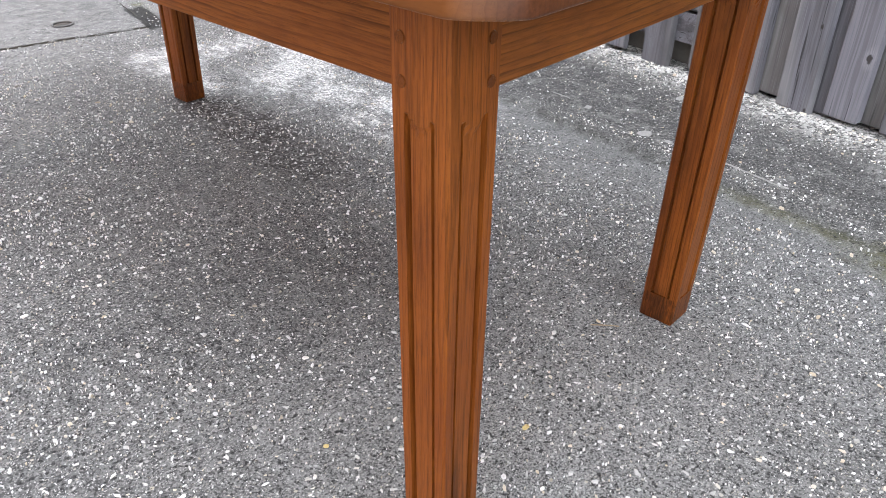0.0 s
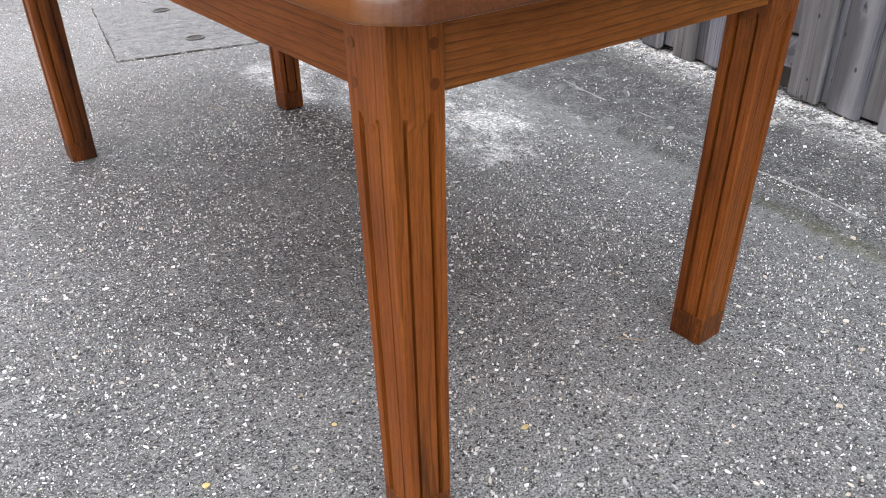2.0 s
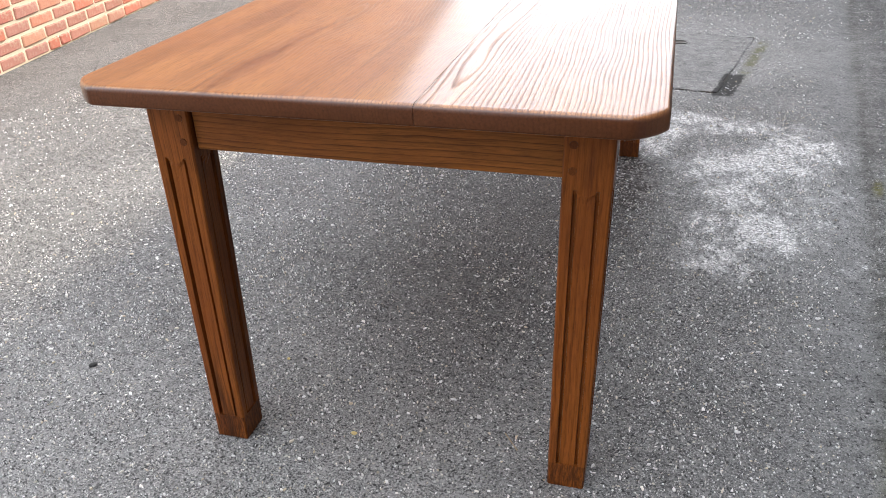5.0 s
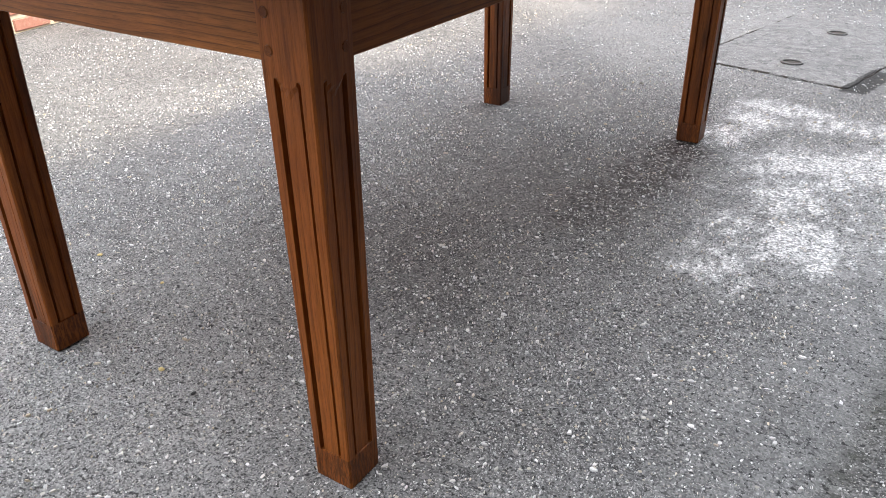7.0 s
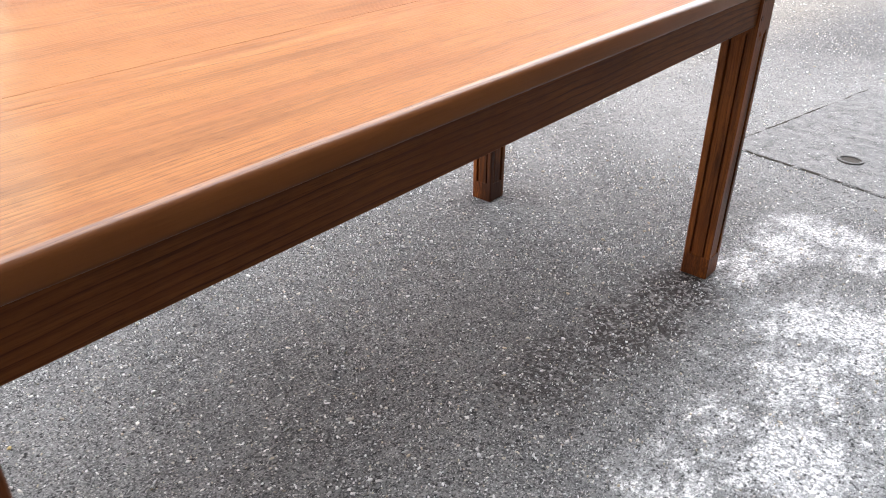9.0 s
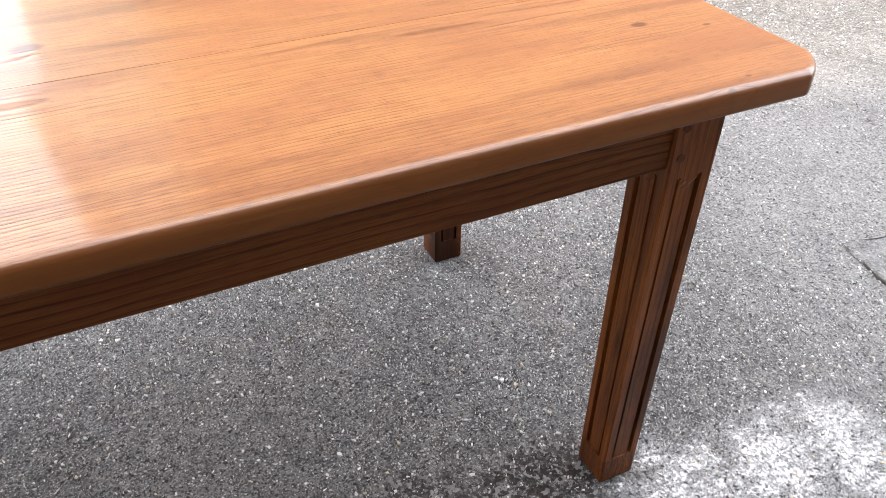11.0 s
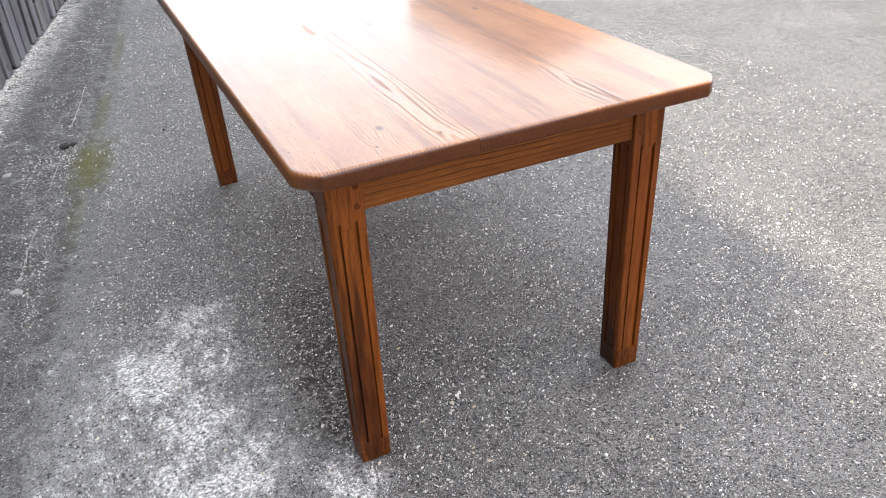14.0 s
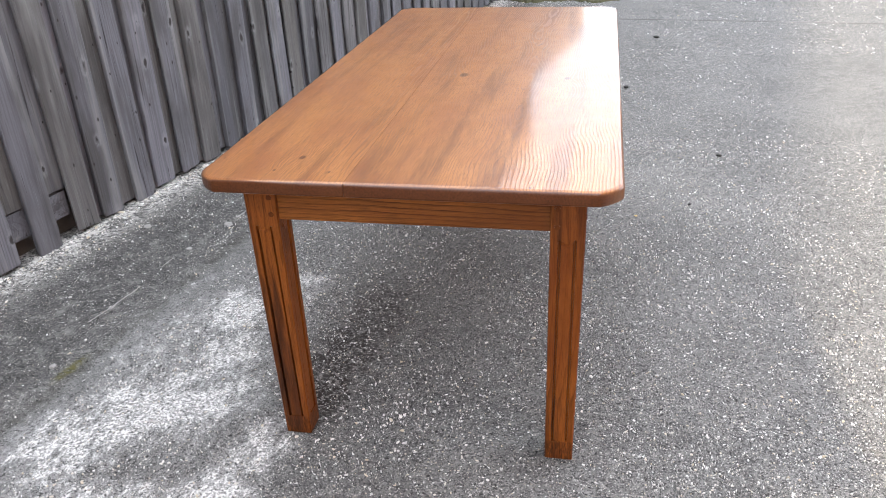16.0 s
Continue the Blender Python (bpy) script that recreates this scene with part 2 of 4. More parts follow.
def soft_ellipse(n, x, y, cx, cy, rx, ry, wob, full=0.55, none=1.15):
    """0 outside, 1 inside an uneven oval on the ground."""
    dx = n.math("DIVIDE", n.math("SUBTRACT", x, cx), rx)
    dy = n.math("DIVIDE", n.math("SUBTRACT", y, cy), ry)
    d = n.math("SQRT", n.math("ADD", n.math("MULTIPLY", dx, dx), n.math("MULTIPLY", dy, dy)))
    d = n.math("ADD", d, n.math("MULTIPLY", n.math("SUBTRACT", wob, 0.5), 1.5))
    return n.span(d, full, none, 1.0, 0.0)


def aggregate_concrete(name, smooth=False):
    """Weathered concrete with its stones showing, old splashes of lime, damp dark ground and lichen by the fence."""
    n = Nodes(name)
    p = n.place()
    x, y, _ = n.split(p)
    fine = n.noise(p, 260.0, 4.0, 0.65)
    mid = n.noise(p, 22.0, 5.0, 0.62)
    big = n.noise(p, 2.1, 5.0, 0.6)
    bend = n.node("ShaderNodeVectorMath", props={"operation": "ADD"}, i0=p, i1=n.vec("MULTIPLY", n.vec("SUBTRACT", n.noise(p, 120.0, 2.0, 0.5, out=1), (0.5, 0.5, 0.5)), (0.006, 0.006, 0.0)))

    def stones(scale, share, small, spread=0.22):
        v = n.t.nodes.new("ShaderNodeTexVoronoi")
        n.put(v.inputs["Vector"], bend)
        n.put(v.inputs["Scale"], scale)
        r = n.split(v.outputs["Color"])
        on = n.math("LESS_THAN", r[0], share)
        size = n.math("ADD", small, n.math("MULTIPLY", r[1], spread))
        near = n.math("LESS_THAN", v.outputs["Distance"], size)
        return n.math("MULTIPLY", on, near), r[2]

    s1, c1 = stones(95.0, 0.16, 0.12)
    s2, c2 = stones(180.0, 0.30, 0.18)
    s3, c3 = stones(400.0, 0.42, 0.22)
    base = n.ramp(mid, (0.25, (0.078, 0.078, 0.078)), (0.5, (0.148, 0.147, 0.145)), (0.75, (0.260, 0.257, 0.250)))
    base = n.mix(n.span(big, 0.35, 0.75, 0.0, 0.5), base, (0.285, 0.282, 0.275))
    v = n.t.nodes.new("ShaderNodeTexVoronoi")        # sand grains
    n.put(v.inputs["Vector"], bend)
    n.put(v.inputs["Scale"], 330.0)
    sand = n.split(v.outputs["Color"])
    base = n.mix(n.span(sand[0], 0.30, 0.75, 0.0, 0.72), base, (0.026, 0.026, 0.026))
    base = n.mix(n.span(sand[1], 0.66, 0.95, 0.0, 0.5), base, (0.30, 0.298, 0.292))
    base = n.mix(n.span(fine, 0.48, 0.70, 0.0, 0.4), base, (0.022, 0.022, 0.022))
    stone = lambda c: n.ramp(c, (0.0, (0.76, 0.745, 0.71)), (0.55, (0.58, 0.57, 0.55)), (0.78, (0.42, 0.38, 0.30)), (0.9, (0.30, 0.29, 0.285)), (1.0, (0.72, 0.70, 0.66)))
    tone = n.mix(n.math("MULTIPLY", s3, 0.55), base, stone(c3))
    tone = n.mix(n.math("MULTIPLY", s2, 0.62 if not smooth else 0.7), tone, stone(c2))
    tone = n.mix(n.math("MULTIPLY", s1, 0.95 if not smooth else 0.8), tone, stone(c1))
    wob = n.noise(p, 3.1, 5.0, 0.62)
    # dark wedge, and moss, along one side of the access cover
    ragged = n.math("MULTIPLY", n.math("SUBTRACT", n.noise(p, 40.0, 4.0, 0.6), 0.5), 0.04)
    aside = n.math("ADD", n.math("SUBTRACT", x, n.math("ADD", -0.3117, n.math("MULTIPLY", y, 0.222))), ragged)
    ahead = n.math("ADD", y, ragged)
    dark_wedge = n.math("MULTIPLY", n.math("MULTIPLY", n.span(aside, -0.082, -0.066, 0.0, 1.0), n.span(aside, 0.012, 0.022, 1.0, 0.0)), n.math("MULTIPLY", n.span(ahead, -1.965, -1.925, 0.0, 1.0), n.span(ahead, -1.615, -1.578, 1.0, 0.0)))
    beside = n.math("MULTIPLY", n.span(aside, -0.105, -0.075, 0.0, 1.0), n.span(aside, -0.055, -0.02, 1.0, 0.0))
    beside = n.math("MULTIPLY", beside, n.math("MULTIPLY", n.span(ahead, -2.64, -2.56, 0.0, 1.0), n.span(ahead, -2.16, -1.66, 1.0, 0.0)))
    if not smooth:
        # the strip beyond the old joint, towards the fence: coarser, duller, more worn
        off = n.math("SUBTRACT", x, n.math("ADD", -1.038, n.math("MULTIPLY", y, 0.138)))
        worn = n.span(n.math("ADD", off, n.math("MULTIPLY", n.math("SUBTRACT", wob, 0.5), 0.12)), -0.14, 0.10, 1.0, 0.0)
        patch = n.noise(p, 11.0, 7.0, 0.76)
        worn_tone = n.ramp(patch, (0.36, (0.022, 0.022, 0.022)), (0.52, (0.054, 0.053, 0.052)), (0.66, (0.22, 0.215, 0.206)))
        worn_tone = n.mix(n.span(fine, 0.45, 0.7, 0.0, 0.6), worn_tone, (0.05, 0.049, 0.048))
        worn_tone = n.mix(n.math("MULTIPLY", s2, 0.75), worn_tone, stone(c2))
        worn_tone = n.mix(n.span(sand[1], 0.6, 0.9, 0.0, 0.32), worn_tone, (0.40, 0.392, 0.375))
        tone = n.mix(n.math("MULTIPLY", worn, 0.78), tone, worn_tone)
        # pale crumbled edge along the foot of the fence
        fence_off = n.math("SUBTRACT", x, n.math("ADD", -1.755, n.math("MULTIPLY", y, 0.197)))
        edge = n.span(n.math("ADD", fence_off, n.math("MULTIPLY", n.math("SUBTRACT", patch, 0.5), 0.5)), 0.07, 0.27, 1.0, 0.0)
        crumbs = n.noise(p, 75.0, 4.0, 0.7)
        tone = n.mix(n.math("MULTIPLY", n.math("MULTIPLY", edge, n.span(patch, 0.40, 0.58, 0.15, 1.0)), n.span(crumbs, 0.43, 0.52, 0.0, 0.85)), tone, (0.66, 0.645, 0.61))
        # smoother made-good band just this side of the joint
        band = n.math("MULTIPLY", n.span(off, 0.0, 0.03, 0.0, 1.0), n.span(n.math("ADD", off, n.math("MULTIPLY", n.math("SUBTRACT", wob, 0.5), 0.3)), 0.12, 0.34, 1.0, 0.0))
        tone = n.mix(n.math("MULTIPLY", band, 0.32), tone, n.ramp(mid, (0.3, (0.13, 0.132, 0.13)), (0.7, (0.24, 0.24, 0.235))))
        groove = n.math("DIVIDE", n.math("SUBTRACT", off, n.math("MULTIPLY", n.math("SUBTRACT", wob, 0.5), 0.05)), 0.028)
        groove = n.math("EXPONENT", n.math("MULTIPLY", n.math("MULTIPLY", groove, groove), -1.0))
        tone = n.mix(n.math("MULTIPLY", groove, n.span(patch, 0.36, 0.6, 0.75, 0.2)), tone, (0.055, 0.056, 0.046))
        # paler speckle beyond one end of the table, and past the other
        pale = soft_ellipse(n, x, y, 0.185, 0.868, 0.72, 0.42, wob, 0.1, 1.5)
        tone = n.mix(n.math("MULTIPLY", pale, n.span(fine, 0.44, 0.55, 0.5, 0.0)), tone, (0.42, 0.415, 0.40))
        pale = soft_ellipse(n, x, y, -0.25, -2.35, 1.3, 0.95, wob, 0.3, 1.35)
        tone = n.mix(n.math("MULTIPLY", pale, n.span(fine, 0.46, 0.58, 0.42, 0.0)), tone, (0.44, 0.436, 0.42))
        # dark damp ground round one pair of legs
        clot, rim = n.noise(p, 62.0, 6.0, 0.80), n.noise(p, 13.0, 4.0, 0.65)
        v = n.t.nodes.new("ShaderNodeTexVoronoi")    # crumbs of a few millimetres
        n.put(v.inputs["Vector"], bend)
        n.put(v.inputs["Scale"], 150.0)
        crumb = n.split(v.outputs["Color"])
        damp = 0.0
        for cx, cy, rx, ry, much in ((-0.345, -0.72, 0.12, 0.17, 1.0), (-0.33, -0.50, 0.13, 0.20, 0.95), (-0.29, -0.27, 0.14, 0.22, 0.75), (-0.42, -0.86, 0.08, 0.08, 0.7)):
            damp = n.math("MAXIMUM", damp, n.math("MULTIPLY", soft_ellipse(n, x, y, cx, cy, rx, ry, rim, 0.45, 1.25), much))
        gravel = n.math("MULTIPLY", damp, n.span(crumb[2], 0.80, 0.90, 0.0, 0.6))
        damp = n.math("MULTIPLY", damp, n.span(crumb[0], 0.62, 0.88, 1.0, 0.15))
        tone = n.mix(n.math("MULTIPLY", damp, n.span(clot, 0.50, 0.60, 0.94, 0.40)), tone, (0.027, 0.021, 0.019))
        tone = n.mix(gravel, tone, (0.34, 0.325, 0.315))
        # lime splashes
        s = 0.0
        for cx, cy, rx, ry, much in ((-0.70, -0.07, 0.10, 0.12, 0.6), (-0.76, -0.29, 0.14, 0.17, 1.0), (-0.63, -0.13, 0.11, 0.13, 0.85), (-0.61, -0.32, 0.10, 0.12, 0.75), (-0.71, -0.57, 0.15, 0.22, 0.85), (-0.83, -0.84, 0.24, 0.22, 1.0), (-0.66, -0.78, 0.16, 0.20, 0.8),
                                     (-0.93, -1.0, 0.2, 0.2, 0.9), (-0.43, -0.95, 0.10, 0.16, 0.85), (-0.46, -1.14, 0.12, 0.14, 0.9), (-0.55, -1.28, 0.16, 0.10, 0.9), (-0.78, -1.20, 0.30, 0.14, 0.7), (-0.80, -0.62, 0.40, 0.75, 0.5)):
            s = n.math("MAXIMUM", s, n.math("MULTIPLY", soft_ellipse(n, x, y, cx, cy, rx, ry, wob, 0.15, 1.6), much))
        torn = n.noise(n.vec("MULTIPLY", p, (1.4, 0.8, 1.0)), 15.0, 9.0, 0.80)
        lime = n.span(n.math("ADD", torn, n.math("MULTIPLY", n.math("SUBTRACT", s, 0.55), 0.26)), 0.51, 0.59, 0.0, 1.0)
        lime = n.math("MULTIPLY", lime, n.span(s, 0.02, 0.5, 0.0, 0.9))
        grain = n.noise(p, 150.0, 4.0, 0.7)
        lime = n.math("MULTIPLY", n.math("MULTIPLY", lime, n.span(grain, 0.46, 0.56, 1.0, 0.12)), n.span(crumb[1], 0.18, 0.45, 0.2, 1.0))
        bloom = n.math("MULTIPLY", n.span(s, 0.08, 0.6, 0.0, 0.58), n.span(n.math("ADD", torn, n.math("MULTIPLY", s, 0.16)), 0.44, 0.62, 0.0, 1.0))
        tone = n.mix(n.math("MULTIPLY", bloom, n.span(sand[2], 0.25, 0.75, 0.15, 1.0)), tone, (0.46, 0.46, 0.455))
        tone = n.mix(lime, tone, (0.84, 0.835, 0.82))
        # moss in the old joint
        tuft = n.noise(p, 11.0, 5.0, 0.65)
        lean = n.math("SUBTRACT", x, n.math("MULTIPLY", y, 0.138))
        m1 = 0.0
        for cx, cy, rx, ry, much in ((-1.0, 1.33, 0.085, 0.30, 1.0), (-1.02, 0.85, 0.030, 0.25, 0.35), (-0.996, 2.056, 0.030, 0.39, 0.6), (-1.063, -0.694, 0.018, 0.07, 0.9), (-0.976, 3.2, 0.03, 0.56, 0.5)):
            m1 = n.math("MAXIMUM", m1, n.math("MULTIPLY", soft_ellipse(n, lean, y, cx, cy, rx, ry, tuft, 0.2, 1.5), much))
        m1 = n.math("MULTIPLY", m1, n.span(n.noise(p, 60.0, 4.0, 0.65), 0.46, 0.62, 0.95, 0.4))
        m1 = n.math("MAXIMUM", m1, n.math("MULTIPLY", beside, n.span(tuft, 0.40, 0.58, 0.15, 0.7)))
        tone = n.mix(m1, tone, n.ramp(fine, (0.3, (0.040, 0.042, 0.012)), (0.7, (0.150, 0.140, 0.040))))
        pits = n.noise(p, 115.0, 3.0, 0.62)
        tone = n.mix(n.span(pits, 0.585, 0.64, 0.0, 0.85), tone, (0.016, 0.016, 0.016))
        # rust and leaf tint here and there
        tint = n.noise(p, 5.0, 4.0, 0.7)
        tone = n.mix(n.span(tint, 0.66, 0.8, 0.0, 0.35), tone, (0.20, 0.15, 0.09))
    else:
        tone = n.mix(n.math("MULTIPLY", n.span(mid, 0.3, 0.7, 0.08, 0.34), n.span(fine, 0.46, 0.60, 1.0, 0.2)), tone, (0.40, 0.398, 0.385))
    tone = n.mix(n.math("MULTIPLY", dark_wedge, 0.9), tone, (0.020, 0.019, 0.018))
    h = n.math("ADD", n.math("MULTIPLY", fine, 0.5), n.math("ADD", n.math("MULTIPLY", s1, 0.5), n.math("MULTIPLY", s2, 0.35)))
    h = n.math("ADD", h, n.math("MULTIPLY", mid, 0.6))
    return n.done(tone, n.span(fine, 0.3, 0.7, 0.72, 0.92), n.bump(h, 0.7, 0.004), Specular_IOR_Level=0.15)


def brick_clay(name):
    n = Nodes(name)
    p = n.place()
    rnd = n.chance()
    tone = n.ramp(rnd, (0.0, (0.50, 0.18, 0.12)), (0.22, (0.43, 0.15, 0.11)), (0.42, (0.36, 0.18, 0.15)), (0.6, (0.52, 0.22, 0.15)), (0.8, (0.46, 0.25, 0.17)), (1.0, (0.36, 0.16, 0.13)))
    a = n.noise(p, 28.0, 4.0, 0.65)
    b = n.noise(p, 150.0, 4.0, 0.6)
    tone = n.mix(n.span(a, 0.46, 0.68, 0.0, 0.6), tone, (0.50, 0.37, 0.28))
    tone = n.mix(n.span(b, 0.5, 0.75, 0.0, 0.5), tone, (0.10, 0.045, 0.035))
    return n.done(tone, 0.9, n.bump(n.math("ADD", a, b), 0.6, 0.004), Specular_IOR_Level=0.25)


def gritty(name, low, high, scale=90.0, rough=0.92, relief=0.004, shine=0.3):
    n = Nodes(name)
    p = n.place()
    a, b = n.noise(p, scale, 5.0, 0.65), n.noise(p, scale * 0.06, 4.0, 0.6)
    tone = n.mix(n.math("ADD", n.math("MULTIPLY", a, 0.6), n.math("MULTIPLY", b, 0.4)), low, high)
    return n.done(tone, rough, n.bump(a, 0.6, relief), Specular_IOR_Level=shine)


def chip_stone(name):
    n = Nodes(name)
    isle = n.node("ShaderNodeNewGeometry", 8)
    tone = n.ramp(isle, (0.0, (0.78, 0.77, 0.745)), (0.30, (0.46, 0.455, 0.44)), (0.66, (0.88, 0.875, 0.855)), (0.86, (0.56, 0.47, 0.33)), (0.92, (0.16, 0.155, 0.15)), (1.0, (0.72, 0.69, 0.62)))
    a = n.noise(n.place(), 400.0, 3.0, 0.6)
    tone = n.mix(n.span(a, 0.45, 0.75, 0.0, 0.4), tone, (0.3, 0.29, 0.27))
    return n.done(tone, 0.6)


TOP_LOOK = dict(light=(0.435, 0.190, 0.064), dark=(0.068, 0.023, 0.009), gloss=0.34, coat=0.78, sheen=0.10, figure=1.0, slow_along=0.7, stain=0.6, edges=True, pores=0.35, fade=0.65, ripple=1.3)
TOP_PINE = varnished_pine("tabletop_pine", "y", pith=(0.13, -0.035), sway=0.055, eyes=((0.0325, -0.848, 0.0075), (-0.0035, -0.928, 0.004), (0.1215, -0.929, 0.003), (-0.1465, -0.866, 0.0028), (-0.167, -0.826, 0.004)), **TOP_LOOK)
TOP_PINE_WIDE = varnished_pine("tabletop_pine_wide", "y", pith=(0.03, -0.05), sway=0.13, eyes=((-0.172, -0.13, 0.013), (0.135, -0.158, 0.009), (0.10, -0.977, 0.003)), **TOP_LOOK)
LEG_PINE = varnished_pine("leg_pine", "z", pith=(0.07, 0.10), light=(0.255, 0.074, 0.0115), dark=(0.026, 0.007, 0.002), ring=0.0085, figure=0.62, stain=1.0, pores=0.22, coat=0.08, gloss=0.42, sheen=0.28, foot=0.057, shine=0.16, ripple=3.4)
RAIL_PINE_X = varnished_pine("end_rail_pine", "x", pith=(0.03, -0.13), light=(0.32, 0.110, 0.021), dark=(0.022, 0.006, 0.002), ring=0.0105, figure=1.0, sway=0.06, coat=0.06, gloss=0.44, shine=0.16, pores=0.2)
# darker copy of the end rail wood: fence-side shade is in the colour
RAIL_PINE_Y = varnished_pine("side_rail_pine", "y", pith=(0.03, -0.13), light=(0.235, 0.076, 0.0145), dark=(0.030, 0.008, 0.002), ring=0.011, figure=1.0, coat=0.03, gloss=0.55, shine=0.14, pores=0.2)
PEG_PINE = varnished_pine("peg_end_grain", "z", pith=(0.002, 0.0), light=(0.165, 0.050, 0.010), dark=(0.04, 0.012, 0.004), ring=0.002, coat=0.05, shine=0.14)
OLD_BOARD = weathered_board("weathered_fence_board")
CONCRETE = aggregate_concrete("aggregate_concrete")
COVER_CONCRETE = aggregate_concrete("cover_concrete", smooth=True)
CLAY = brick_clay("brick_clay")
MORTAR = gritty("sandy_mortar", (0.50, 0.42, 0.31), (0.74, 0.65, 0.51))
RENDER = gritty("wall_render", (0.08, 0.072, 0.064), (0.13, 0.118, 0.105), 60.0)
TILE = gritty("roof_tile", (0.10, 0.07, 0.06), (0.2, 0.13, 0.10), 40.0)
# joint soil; the same dark tone paints shade in fence gaps and lifting holes
SOIL_AND_SHADE = gritty("joint_soil_and_shade", (0.035, 0.031, 0.027), (0.12, 0.11, 0.095), 160.0, 0.95, 0.006)
PALE_EDGE = gritty("pale_joint_edge", (0.14, 0.138, 0.133), (0.52, 0.51, 0.49), 120.0, 0.9, 0.005)
JOINT_FILL = gritty("joint_fill", (0.12, 0.118, 0.113), (0.30, 0.295, 0.285), 120.0, 0.9, 0.005)
MOSS = gritty("moss", (0.028, 0.030, 0.016), (0.10, 0.097, 0.046), 220.0, 0.95, 0.008)
STONE = chip_stone("stone_chip")
LEAF = gritty("dry_leaf", (0.50, 0.37, 0.13), (0.68, 0.55, 0.26), 200.0, 0.7)
PEBBLE = gritty("dark_pebble", (0.02, 0.02, 0.02), (0.06, 0.058, 0.055), 150.0, 0.8)
TWIG = gritty("dry_twig", (0.22, 0.16, 0.10), (0.36, 0.28, 0.18), 150.0, 0.9)
IRON = gritty("dull_iron", (0.10, 0.098, 0.094), (0.20, 0.195, 0.185), 90.0, 0.85)


# ---- mesh helpers ----
def mesh_of(name, verts, faces, material, smooth=False):
    me = bpy.data.meshes.new(name)
    me.from_pydata([tuple(v) for v in verts], [], [tuple(f) for f in faces])
    me.materials.append(material)
    if smooth:
        me.polygons.foreach_set("use_smooth", [True] * len(me.polygons))
    me.update()
    return me


def part(name, data, parent, at=(0, 0, 0), turn=0.0, label=""):
    """A mesh (or a bmesh's mesh) as one object under its thing."""
    ob = new(name, data)
    ob.parent = parent
    ob.location = at
    ob.rotation_euler = (0, 0, turn)
    return tagged(ob, label) if label else ob


def block(sx, sy, sz, bevel=0.002, jag=0.0, seed=0):
    """A bevelled block centred on the origin, with slightly uneven corners."""
    rnd = random.Random(seed)
    bm = bmesh.new()
    bmesh.ops.create_cube(bm, size=1)
    for v in bm.verts:
        v.co = Vector((v.co.x * sx, v.co.y * sy, v.co.z * sz)) + Vector([rnd.uniform(-jag, jag) for _ in range(3)])
    if bevel:
        bmesh.ops.bevel(bm, geom=bm.edges[:], offset=bevel, segments=1, affect="EDGES")
    return bm


def to_mesh(name, bm, material, smooth=False):
    me = bpy.data.meshes.new(name)
    bm.to_mesh(me)
    bm.free()
    me.materials.append(material)
    if smooth:
        me.polygons.foreach_set("use_smooth", [True] * len(me.polygons))
    return me


# ---- ground: one sheet to the horizon ----
def fence_x(y):
    return -1.755 + 0.197 * y


def joint_x(y):
    return -1.038 + 0.138 * y


def build_ground():
    xs = np.r_[-600, -150, -40, -12, -6, -3.6, np.arange(-2.6, 1.6, 0.03), np.arange(1.6, 3.6, 0.1), 5, 8, 15, 40, 150, 600]
    ys = np.r_[-600, -150, -40, -14, -8, -5.5, np.arange(-4.5, -2.4, 0.06), np.arange(-2.4, 2.6, 0.03), np.arange(2.6, 7, 0.08), 8.5, 12, 18, 40, 150, 600]
    gx, gy = np.meshgrid(xs, ys)
    dip = -0.006 * np.exp(-(((gx - joint_x(gy)) - 0.03) / 0.045) ** 2) * (np.abs(gy) < 8)
    wave = 0.0016 * (np.sin(gx * 7.1 + 1.3 * np.sin(gy * 3.3)) * np.sin(gy * 5.7 + gx) - 1.0)
    rng = np.random.default_rng(3)
    grit = -np.abs(rng.normal(0, 0.0007, gx.shape))
    near = (np.abs(gx) < 4) & (np.abs(gy) < 8)
    gz = np.where(near, dip + wave + grit, -0.002)
    verts = np.stack([gx, gy, gz], -1).reshape(-1, 3)
    w = len(xs)
    i = (np.arange(len(ys) - 1)[:, None] * w + np.arange(w - 1)[None]).ravel()
    faces = np.stack([i, i + 1, i + 1 + w, i + w], 1)
    me = bpy.data.meshes.new("ground")
    me.from_pydata(verts.tolist(), [], faces.tolist())
    me.polygons.foreach_set("use_smooth", [True] * len(me.polygons))
    me.materials.append(CONCRETE)
    return tagged(new("ground", me), "weathered grey concrete yard with pale stone chips showing", "ground", kind="structure")


ground = build_ground()


# ---- table ----
TOP_Z, TOP_T = 0.775, 0.031
X0, X1, Y0, Y1 = -0.447, 0.4605, -0.990, 0.9715     # tabletop
RX0, RX1, RY0, RY1 = -0.3745, 0.3745, -0.8845, 0.8608  # outer faces of the rails
LEG, LEG_TOP = 0.0684, 0.077                        # width of a leg at the foot and at the top
LEGS = {(-1, -1): ((-0.3775, -0.8795), (-0.3815, -0.8965)), (1, -1): ((0.3805, -0.8835), (0.3895, -0.8965)),
        (1, 1): ((0.3880, 0.8795), (0.3930, 0.8725)), (-1, 1): ((-0.3670, 0.8550), (-0.3795, 0.8725))}  # outer corner at the foot, at the top
APRON_Z = 0.636


